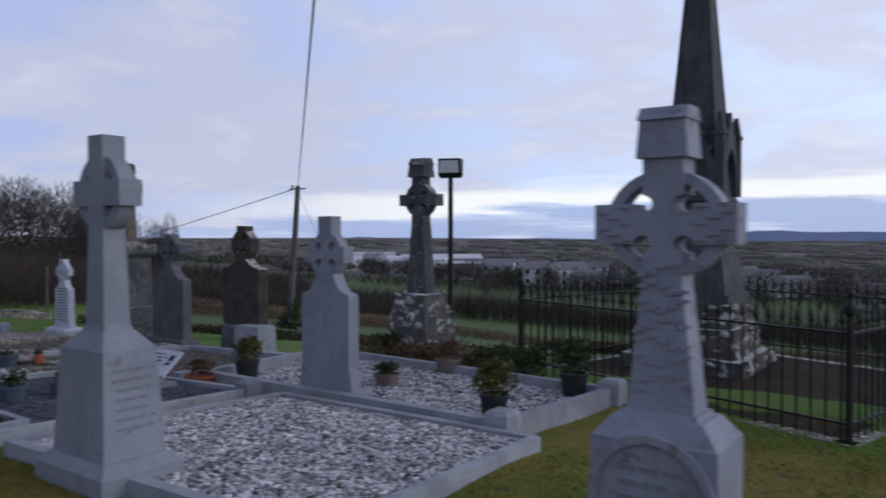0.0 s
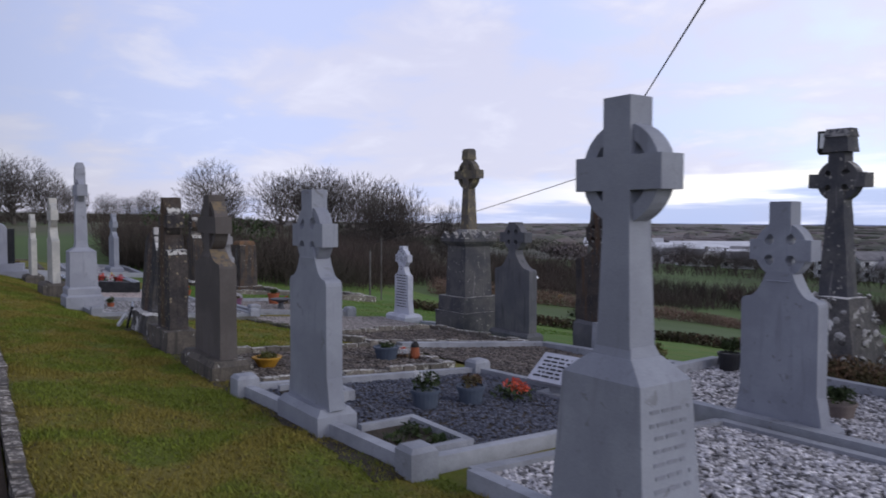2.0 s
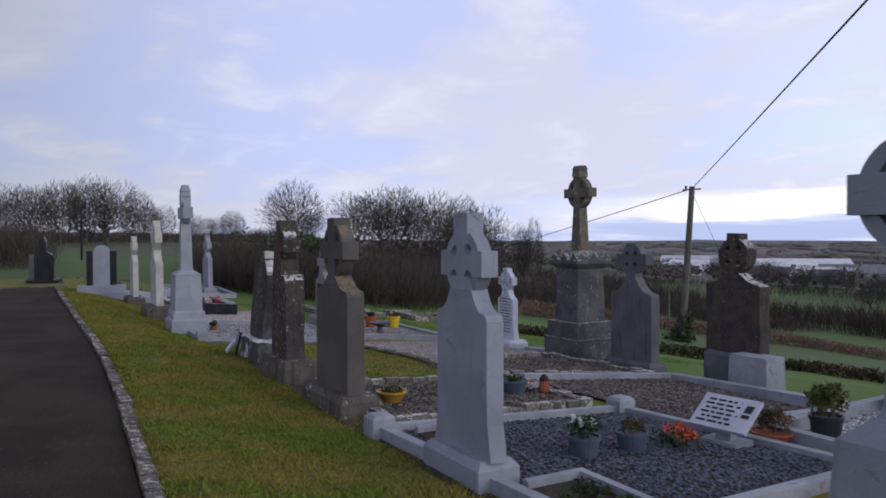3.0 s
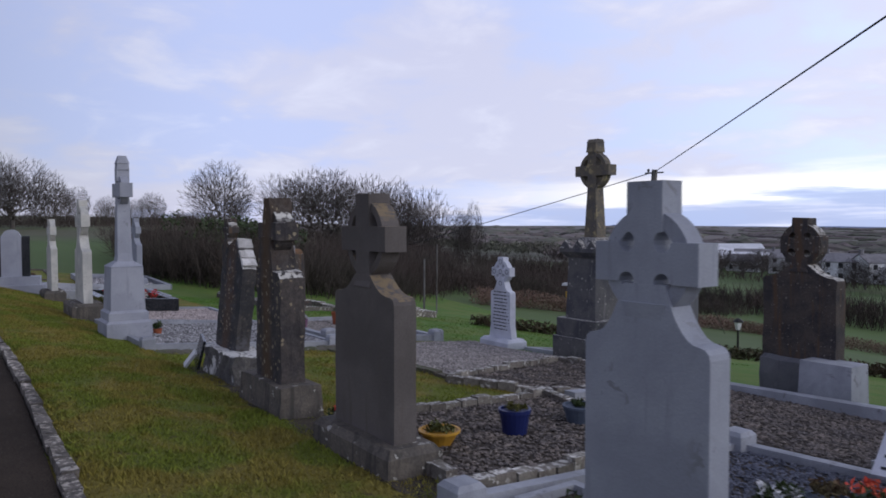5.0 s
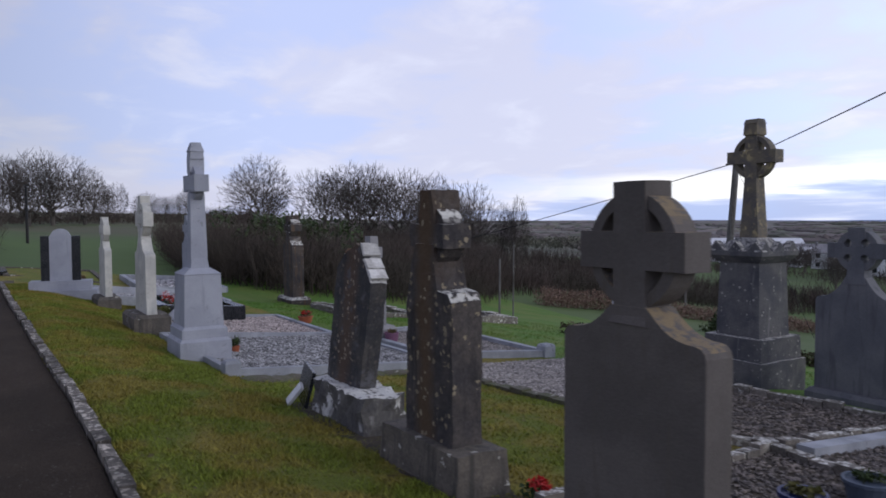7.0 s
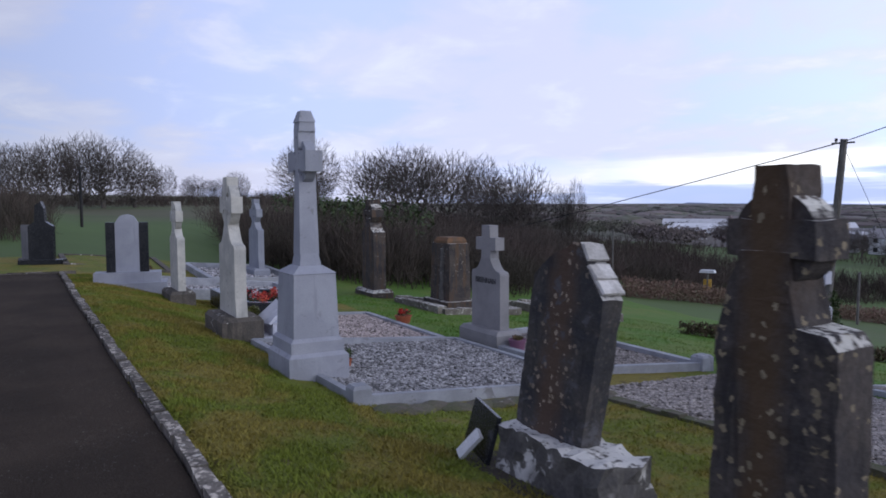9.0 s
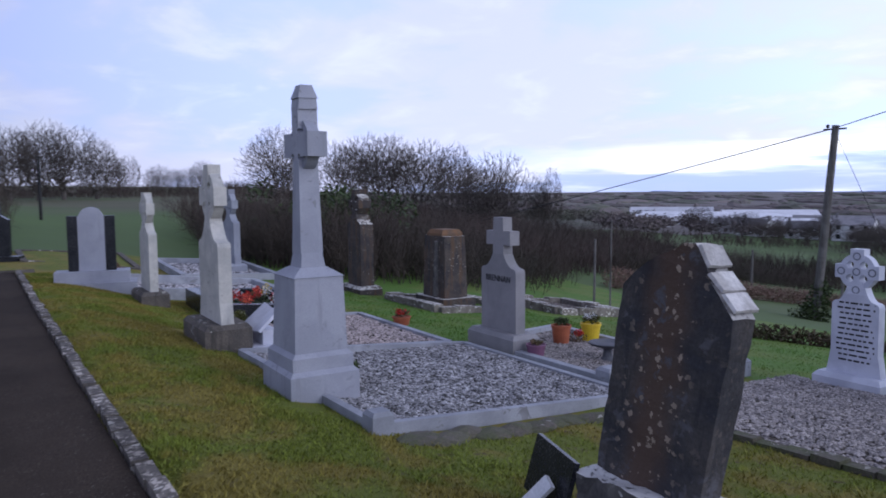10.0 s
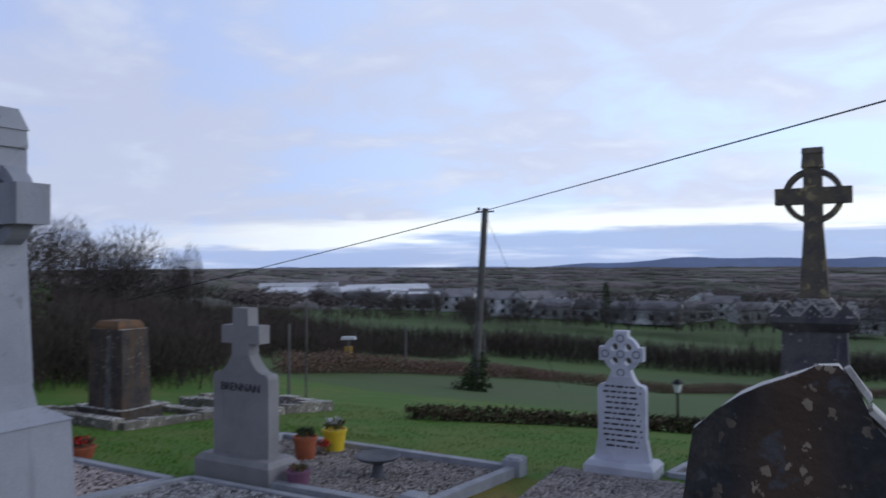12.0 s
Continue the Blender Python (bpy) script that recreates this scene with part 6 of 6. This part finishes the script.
def railings():
    t = thing("iron_railings", "black iron railings with spear tops round the spire", "railing", -2.9, 8.1, land(-2.9, 8.1))
    inv = t.matrix_basis.inverted()
    C = [(-4.9, 8.75), (-0.93, 7.53), (0.2, 11.3), (-3.8, 12.5)]
    bm = bmesh.new()
    tube(bm, (0, 0, 0), (0, 0, 1.0), 0.011, 0.011, 6)
    lathe(bm, [(0.011, 1.0), (0.028, 1.04), (0.02, 1.07), (0.003, 1.15)], 6)
    me = bpy.data.meshes.new("rail_bar")
    bm.to_mesh(me)
    bm.free()
    me.materials.append(M["iron"])
    for i in range(4):
        a, b = Vector(C[i]), Vector(C[(i + 1) % 4])
        L = (b - a).length
        ang = math.degrees(math.atan2(b.y - a.y, b.x - a.x))
        za, zb = -0.56, -0.56
        n = int(L / 0.13)
        for k in range(n):
            p = a.lerp(b, (k + 0.5) / n)
            o = new("rail_bar", me)
            o.parent = t
            o.matrix_basis = inv @ pose(p.x, p.y, za + 0.06)
        m = (a + b) / 2
        for z in (0.14, 0.93):
            bm = bmesh.new()
            block(bm, L, 0.035, z, z + 0.02)
            o = part("rail", bm, "iron", t)
            o.matrix_basis = inv @ pose(m.x, m.y, za + 0.06, 0, 0, ang)
        bm = bmesh.new()
        block(bm, L + 0.15, 0.2, -0.4, 0.05)
        soften(bm, 0.015)
        o = part("plinth", bm, "oldkerb", t)
        o.matrix_basis = inv @ pose(m.x, m.y, za, 0, 0, ang)
        bm = bmesh.new()
        lathe(bm, [(0.03, -0.1), (0.03, 1.1), (0.05, 1.13), (0.05, 1.18), (0.02, 1.25), (0.035, 1.3), (0.01, 1.36)], 10)
        o = part("post", bm, "iron", t)
        o.matrix_basis = inv @ pose(a.x, a.y, za + 0.05)
    xs = [(-4.8, 8.82), (-1.0, 7.65), (0.1, 11.2), (-3.75, 12.4)]
    sheet("railed_floor", [(x, y, -0.5) for x, y in xs], [(0, 1, 2, 3)], "tarmac", "dark gravelled floor inside the railings", "floor")


railings()


# ---- pots, flowers and small things on the graves ----
def planted(name, label, x, y, mat, r=0.13, h=0.2, leaf="leaves", spread=0.14, tall=0.16, n=160, bloom=None, z=None, taper=0.78, size=0.016, soil=True):
    """A pot with its rim, soil, leaves and flowers."""
    t = thing(name, label, "plant pot", x, y, (land(x, y) + 0.035) if z is None else z)
    bm = bmesh.new()
    lathe(bm, [(r * taper, 0), (r * 0.98, h * 0.86), (r * 1.06, h * 0.86), (r * 1.06, h), (r * 0.93, h), (r * 0.88, h * 0.9)], 20)
    part("pot", bm, mat, t)
    if n:
        v, f = flecks([(0, 0, h + tall * 0.45), (r * 0.3, r * 0.2, h + tall * 0.75), (-r * 0.4, 0, h + tall * 0.6)], [(spread, spread, tall * 0.55), (spread * 0.6, spread * 0.6, tall * 0.4), (spread * 0.6, spread * 0.5, tall * 0.4)], n, size, int(abs(x * 31 + y)))
        me = bpy.data.meshes.new("leaves")
        me.from_pydata(v, [], f)
        me.materials.append(M[leaf])
        o = new("leaves", me)
        o.parent = t
    if bloom:
        v, f = flecks([(spread * 0.5 * math.cos(a), spread * 0.5 * math.sin(a), h + tall * 0.85) for a in (0.3, 2.0, 3.6, 5.2)], [(0.045, 0.045, 0.035)] * 4, 26, 0.014, int(abs(y * 17)))
        me = bpy.data.meshes.new("bloom")
        me.from_pydata(v, [], f)
        me.materials.append(M[bloom])
        o = new("bloom", me)
        o.parent = t
    return t


def posy(name, label, x, y, blooms, leaf="leaves", r=0.18, h=0.14, n=220, z=None, size=0.018):
    """A low clump of leaves and petals lying on a grave."""
    t = thing(name, label, "flowers", x, y, (land(x, y) + 0.03) if z is None else z)
    v, f = flecks([(0, 0, h * 0.45)], [(r, r * 0.8, h * 0.5)], n, size, int(abs(x * 13)))
    me = bpy.data.meshes.new("leaves")
    me.from_pydata(v, [], f)
    me.materials.append(M[leaf])
    o = new("leaves", me)
    o.parent = t
    for i, b in enumerate(blooms):
        a = i * 2.4
        v, f = flecks([(r * 0.45 * math.cos(a), r * 0.4 * math.sin(a), h * 0.85)], [(r * 0.4, r * 0.35, h * 0.3)], 60, 0.016, i + 3)
        me = bpy.data.meshes.new("petals")
        me.from_pydata(v, [], f)
        me.materials.append(M[b])
        o = new("petals", me)
        o.parent = t
    return t


def build_small():
    planted("black_pot", "black pot with an olive-green bushy shrub", -3.75, 6.23, "blackplastic", 0.135, 0.27, "olive", 0.21, 0.3, 330, size=0.022)
    planted("black_pot", "black pot with a dark green shrub by the kerb", -3.58, 7.6, "blackplastic", 0.15, 0.28, "leaves", 0.24, 0.34, 330, size=0.024)
    planted("black_pot", "black pot with a bright green shrub on gravel", -7.15, 6.1, "blackplastic", 0.14, 0.26, "olive", 0.19, 0.26, 300, size=0.02)
    planted("black_pot", "black pot holding a small conifer on gravel", -7.38, 7.8, "blackplastic", 0.13, 0.24, "leaves", 0.09, 0.16, 160, size=0.018)
    planted("stone_pot", "weathered stone pot with dull leaves", -5.6, 6.86, "oldpot", 0.15, 0.17, "leaves", 0.16, 0.12, 160)
    planted("stone_pot", "weathered stone pot with reddish heather", -5.45, 7.88, "oldpot", 0.16, 0.2, "heather", 0.17, 0.22, 200)
    planted("slate_pot", "dark slate-blue pot with winter pansies", -7.42, 3.54, "slatepot", 0.125, 0.17, "leaves", 0.13, 0.13, 170, "whitepaint")
    planted("slate_pot", "dark slate-blue pot with a withered plant", -7.41, 4.02, "slatepot", 0.125, 0.17, "heather", 0.09, 0.08, 70)
    posy("coral_flowers", "coral-orange flowers among dark leaves", -7.38, 4.49, ("coral", "coral"), r=0.24, h=0.17)
    planted("clay_bowl", "reddish clay bowl with brown heather", -7.3, 5.55, "terracotta", 0.17, 0.1, "heather", 0.18, 0.18, 220)
    planted("blue_pot", "glossy dark blue pot with a little moss", -9.81, 3.77, "bluepot", 0.125, 0.2, "olive", 0.07, 0.02, 50)
    planted("ochre_bowl", "ochre-yellow bowl with sparse green moss", -9.8, 3.03, "ochrepot", 0.15, 0.11, "olive", 0.1, 0.02, 70, taper=0.6)
    planted("slate_pot", "dull slate-blue planter on brown gravel", -9.86, 4.56, "slatepot", 0.15, 0.15, "leaves", 0.09, 0.02, 50)
    posy("faded_wreath", "faded white and pink silk flowers by a lantern", -9.88, 4.8, ("whitepaint", "coral", "whitepaint"), "heather", 0.14, 0.1, 90)
    t = thing("grave_lantern", "small terracotta grave lantern with a dark hood", "lantern", -9.78, 4.92, land(-9.78, 4.92) + 0.035)
    bm = bmesh.new()
    lathe(bm, [(0.05, 0), (0.06, 0.03), (0.05, 0.13), (0.045, 0.14)], 12)
    part("glass", bm, "terracotta", t)
    bm = bmesh.new()
    lathe(bm, [(0.055, 0.14), (0.05, 0.17), (0.02, 0.21)], 12)
    part("hood", bm, "iron", t)
    posy("red_flowers", "red flowers at the foot of a brown headstone", -10.82, 2.72, ("red", "red"), r=0.12, h=0.1, n=90)
    # flower beds beside the ringed headstone
    for x0, x1 in ((-8.45, -7.86), (-6.9, -6.12)):
        t = thing("flower_bed", "narrow white-kerbed bed of low green plants", "flower bed", (x0 + x1) / 2, 2.82, land(x0, 2.82), group="beds beside the headstone")
        w = x1 - x0
        for cx, cy, sx, sy in ((0, 0.24, w, 0.06), (-w / 2 + 0.03, 0, 0.06, 0.42), (w / 2 - 0.03, 0, 0.06, 0.42)):
            bm = bmesh.new()
            block(bm, sx, sy, -0.1, 0.13, cx=cx, cy=cy)
            soften(bm, 0.006)
            part("kerb", bm, "concrete", t)
        bm = bmesh.new()
        block(bm, w - 0.1, 0.44, -0.1, 0.08)
        part("soil", bm, "soil", t)
        v, f = flecks([(random.uniform(-w / 2 + 0.1, w / 2 - 0.1), random.uniform(-0.14, 0.14), 0.11) for _ in range(9)], [(0.09, 0.08, 0.04)] * 9, 30, 0.018, 4)
        me = bpy.data.meshes.new("leaves")
        me.from_pydata(v, [], f)
        me.materials.append(M["leaves"])
        o = new("leaves", me)
        o.parent = t
    # sloping plaque
    t = thing("sloping_plaque", "white sloping plaque with black lettering on a stone stand", "plaque", -7.32, 5.0, land(-7.32, 5.0) + 0.02, 8)
    bm = bmesh.new()
    block(bm, 0.34, 0.26, 0, 0.07)
    block(bm, 0.14, 0.1, 0.07, 0.24)
    soften(bm, 0.008)
    part("stand", bm, "concrete", t)
    bm = bmesh.new()
    block(bm, 0.52, 0.36, 0, 0.035)
    soften(bm, 0.005)
    p = part("panel", bm, "marble", t)
    p.matrix_basis = pose(0, 0, 0.27, 38, 0, 0)
    bm = bmesh.new()
    bars(bm, -0.22, 0.10, -0.12, 0.12, 0, 6, 12, 0.022)
    for k in (0.0, 0.06, 0.1):
        block(bm, 0.07, 0.004, k - 0.03, k + 0.01, cx=0.19)
    for v in bm.verts:
        v.co = (v.co.x, v.co.z, 0.0365 + v.co.y * 0.3)
    part("lettering", bm, "letters", p)
    # by the plain cross headstone
    planted("terracotta_pot", "bright terracotta pot with green shoots", -18.28, 6.45, "terracotta", 0.13, 0.24, "leaves", 0.1, 0.08, 110)
    planted("yellow_pot", "bright yellow pot with white flowers", -18.35, 7.05, "yellow", 0.14, 0.25, "olive", 0.13, 0.1, 130, "whitepaint")
    planted("mauve_pot", "small mauve pot by the headstone plinth", -17.37, 5.28, "purple", 0.11, 0.17, "heather", 0.06, 0.03, 40)
    posy("brown_flowers", "withered brown plant between two pots", -18.33, 6.75, ("red",), "heather", 0.17, 0.16, 160)
    t = thing("bird_bath", "low grey stone bird bath on gravel", "bird bath", -17.1, 6.15, land(-17.1, 6.15) + 0.03)
    bm = bmesh.new()
    lathe(bm, [(0.09, 0), (0.06, 0.05), (0.05, 0.13), (0.09, 0.16)], 14)
    part("stem", bm, "grey_slab", t)
    bm = bmesh.new()
    lathe(bm, [(0.08, 0.155), (0.2, 0.19), (0.23, 0.22), (0.2, 0.225), (0.1, 0.2)], 20)
    part("basin", bm, "grey_slab", t)
    # by the slender cross
    planted("clay_pot", "small clay pot with a green plant", -16.95, 2.75, "terracotta", 0.065, 0.09, "leaves", 0.07, 0.09, 100)
    planted("mauve_pot", "mauve pot with yellow-green leaves", -19.1, 2.3, "purple", 0.13, 0.22, "olive", 0.15, 0.12, 160)
    planted("red_pot", "red pot with dry flowers", -25.2, 1.9, "terracotta", 0.14, 0.24, "heather", 0.1, 0.08, 80)
    planted("clay_bowl", "terracotta bowl with pink flowers beside kerbs", -20.0, 4.95, "terracotta", 0.13, 0.12, "heather", 0.12, 0.08, 80, "red")
    t = thing("open_book_tablet", "white marble open-book tablet on a stepped base", "memorial", -18.7, 2.5, land(-18.7, 2.5), 0)
    bm = bmesh.new()
    block(bm, 0.6, 0.42, -0.1, 0.12)
    block(bm, 0.42, 0.16, 0.12, 0.28)
    soften(bm, 0.008)
    part("base", bm, "marble", t)
    for s in (-1, 1):
        bm = bmesh.new()
        block(bm, 0.27, 0.34, 0, 0.035)
        soften(bm, 0.008)
        p = part("page", bm, "marble", t)
        p.matrix_basis = pose(s * 0.135, 0, 0.36, 42, s * -8, 0)
    # black-kerbed plot full of flowers
    T = plot("low black granite kerb round a flower-covered grave", rect(-22.7, -20.7, 2.65, 4.0), 0.16, 0.28, "granite")
    for i, (x, y, b) in enumerate(((-21.0, 3.1, ("red", "whitepaint")), (-20.6, 3.5, ("red", "coral")), (-20.3, 3.1, ("red", "whitepaint")), (-20.0, 3.6, ("whitepaint", "red")), (-19.8, 3.1, ("coral", "red")), (-20.9, 3.75, ("whitepaint", "yellow")), (-20.2, 3.85, ("red", "red")))):
        posy("flower_bunch", "bunch of red and white flowers on a grave", x - 1.28, y - 0.1, b, r=0.25, h=0.34, n=130)
    gravel("gravel", "dark chippings under the flowers", rect(-22.65, -20.75, 2.7, 3.95), "chips_blue", 500, 0.02, seed=31)
    plot("pale kerb round a plain grey ledger plot", rect(-14.75, -13.95, 8.2, 10.0), 0.08, 0.06, "concrete")
    gravel("gravel", "grey chippings in a narrow grave plot", rect(-14.7, -14.0, 8.25, 9.95), "chips_fine", 900, 0.02, seed=35)
    # far low plots
    plot("old whitened stone kerb round a dark tomb", rect(-23.4, -21.5, 6.5, 8.2), 0.18, 0.12, "oldkerb", piece=0.35)
    plot("low whitened kerb of an old grave at the lawn edge", rect(-23.3, -21.4, 9.1, 10.8), 0.18, 0.16, "oldkerb", piece=0.4)
    gravel("gravel", "dark chippings in an old grave", rect(-23.2, -21.5, 9.2, 10.7), "chips_brown", 300, 0.03, seed=32)
    plot("pale kerb round a grey headstone", rect(-29.5, -26.5, 3.4, 5.4), 0.12, 0.14, "concrete")
    gravel("gravel", "pale chippings in a grave plot", rect(-29.4, -26.6, 3.5, 5.3), "chips_white", 400, 0.03, seed=33)
    plot("pale kerb beside a panelled headstone", rect(-25.7, -23.5, 1.9, 4.6), 0.12, 0.12, "concrete")
    gravel("gravel", "pale chippings by the panelled headstone", rect(-25.6, -23.6, 2.0, 4.5), "chips_white", 500, 0.026, seed=34)
    plot("low grey kerb at the end of the path", rect(-30.8, -28.0, 0.6, 2.8), 0.12, 0.05, "plinth")
    # stones let into the grass below the pale kerb
    t = thing("sunken_stones", "row of mossy stones let into the grass", "stones", -15.25, 3.6, land(-15.25, 3.6))
    rnd = random.Random(5)
    for i in range(12):
        bm = bmesh.new()
        bmesh.ops.create_icosphere(bm, subdivisions=2, radius=0.5)
        for v in bm.verts:
            v.co = Vector((v.co.x * 0.42, v.co.y * 0.26, v.co.z * 0.11))
        wear(bm, 0.03, 5, i)
        o = part("stone", bm, "mossy", t)
        y = 2.45 + i * 0.21
        o.matrix_basis = t.matrix_basis.inverted() @ pose(-15.22 + rnd.uniform(-0.05, 0.08), y, land(-15.2, y) + 0.0, 0, rnd.uniform(-4, 4), 90 + rnd.uniform(-14, 14))
    # black panel leaning on the broken plinth
    t = thing("leaning_board", "black board with a white strip leaning on a broken plinth", "board", -13.75, 2.4, -0.21, -12)
    bm = bmesh.new()
    block(bm, 0.42, 0.03, -0.02, 0.3)
    soften(bm, 0.004)
    p = part("sheet", bm, "granite", t)
    p.matrix_basis = pose(0, 0, 0, -14, 4, 0)
    bm = bmesh.new()
    block(bm, 0.08, 0.03, -0.02, 0.2)
    q = part("strip", bm, "whitepaint", t, "white strip")
    q.matrix_basis = pose(0.02, -0.12, 0.0, -30, 30, 0)
    # heather bed and shrubs behind the white gravel
    cs, rs = [], []
    for i in range(46):
        x, y = rnd.uniform(-7.3, -4.6), rnd.uniform(8.05, 8.6) + (0.5 if rnd.random() < 0.3 else 0)
        cs.append((x, y, land(x, y) + 0.1))
        rs.append((0.22, 0.2, rnd.uniform(0.1, 0.26)))
    leaf_stuff("heather_bed", "brown and green heather behind the gravel plot", cs, rs, 110, 0.022, "heather", "plants", 12)
    for x, y, h in ((-4.45, 8.1, 0.5), (-7.1, 8.6, 0.36), (-5.1, 8.3, 0.38)):
        t = thing("low_shrub", "low dark green shrub by the railings", "shrub", x, y, land(x, y))
        v, f = flecks([(0, 0, h * 0.45), (0.1, 0.1, h * 0.7), (-0.12, 0, h * 0.6)], [(0.28, 0.26, h * 0.45), (0.16, 0.16, h * 0.3), (0.15, 0.15, h * 0.3)], 330, 0.02, int(h * 100))
        me = bpy.data.meshes.new("foliage")
        me.from_pydata(v, [], f)
        me.materials.append(M["leaves"])
        o = new("foliage", me)
        o.parent = t
        bm = bmesh.new()
        tube(bm, (0, 0, -0.05), (0, 0, h * 0.6), 0.015, 0.008, 6)
        part("stem", bm, "bark", t)
    # field posts
    for x, y, top, r in ((-23.1, 11.6, 0.3, 0.03), (-22.9, 11.9, 0.72, 0.022), (-31.83, 29.51, -1.44, 0.06), (-28.2, 30.5, -1.7, 0.06)):
        t = thing("field_post", "thin weathered post at the field edge", "post", x, y, land(x, y))
        bm = bmesh.new()
        tube(bm, (0, 0, -0.3), (0.03, 0, top - land(x, y)), r, r * 0.85, 7)
        part("post", bm, "polewood", t)
    t = thing("lamp_post", "thin dark lamp post beyond the end of the path", "lamp post", -50.0, 2.3, land(-50.0, 2.3))
    bm = bmesh.new()
    tube(bm, (0, 0, -0.3), (0, 0, 3.02 - land(-50.0, 2.3)), 0.075, 0.06, 8)
    part("post", bm, "iron", t)
    bm = bmesh.new()
    block(bm, 0.2, 0.3, 3.0 - land(-50.0, 2.3), 3.1 - land(-50.0, 2.3), 0.16, 0.24)
    part("lamp_head", bm, "iron", t)
    t = thing("road_sign", "small orange road marker on a post", "sign", -32.65, 28.96, land(-32.65, 28.96), 35)
    bm = bmesh.new()
    tube(bm, (0, 0, -0.3), (0, 0, 0.3), 0.03, 0.03, 7)
    part("post", bm, "polewood", t)
    bm = bmesh.new()
    slab(bm, arc(0, 0.35, 0.14, 0, 330, 11), -0.02, 0.02)
    part("marker", bm, "yellowsign", t)


build_small()


# ---- grass blades on the lawns ----
def grass_blades():
    rnd = np.random.default_rng(77)
    plots = [PA, PB, PC, PD, PE, PG, PH, PI, PJ, PW, rect(-22.7, -20.7, 2.6, 4.0), rect(-25.7, -23.2, 2.1, 4.6)]
    areas = ((-25.5, 2.0, 0.35, 2.7, 3600, 0), (-15.2, -10.9, 2.7, 5.3, 1700, 0), (-2.8, 1.5, 2.6, 8.4, 1300, 0), (-24.5, -18.4, 4.95, 8.5, 700, 1), (-22, -13, 7.4, 12, 350, 1), (-9, -4, 8.3, 12, 300, 0))
    V = [[], []]
    for x0, x1, y0, y1, per, lush in areas:
        n = int((x1 - x0) * (y1 - y0) * per)
        x, y = x0 + (x1 - x0) * rnd.random(n), y0 + (y1 - y0) * rnd.random(n)
        keep = np.ones(n, bool)
        keep &= y > np.interp(x, (-26, -21, -17, -14, -12, -10, -7, 0, 14), (0.48, 0.51, 0.58, 0.65, 0.65, 0.61, 0.50, 0.32, 0.1))
        for p in plots:
            inside = np.ones(n, bool)
            for (ax, ay), (bx, by) in zip(p, p[1:] + p[:1]):
                inside &= (bx - ax) * (y - ay) - (by - ay) * (x - ax) > -0.05 * math.hypot(bx - ax, by - ay)
            keep &= ~inside
        x, y = x[keep], y[keep]
        n = len(x)
        z = np.array([land(a, b) + 0.02 * noise.noise(Vector((a * 1.3, b * 1.3, 0))) for a, b in zip(x, y)]) - 0.004
        tuft = np.array([noise.noise(Vector((a * 2.2, b * 2.2, 3))) for a, b in zip(x, y)])
        h = (0.015 + 0.021 * rnd.random(n)) * (1 + 0.9 * tuft)
        a = rnd.random(n) * 6.283
        w = 0.0045 + 0.004 * rnd.random(n)
        dx, dy = np.cos(a) * w, np.sin(a) * w
        lx, ly = rnd.normal(0, 0.02, n), rnd.normal(0, 0.02, n)
        V[lush].append(np.stack((np.stack((x - dx, y - dy, z), -1), np.stack((x + dx, y + dy, z), -1), np.stack((x + lx, y + ly, z + h), -1)), 1).reshape(-1, 3))
    for some, mat, label in zip(V, ("blades", "lawnblades"), ("short mossy yellow-green grass beside the path", "lush green lawn grass below the graves")):
        v = np.concatenate(some)
        me = bpy.data.meshes.new("grass")
        me.from_pydata(v.tolist(), [], [(i, i + 1, i + 2) for i in range(0, len(v), 3)])
        me.materials.append(M[mat])
        tagged(new("grass", me), label, "grass", "", "stuff")


grass_blades()
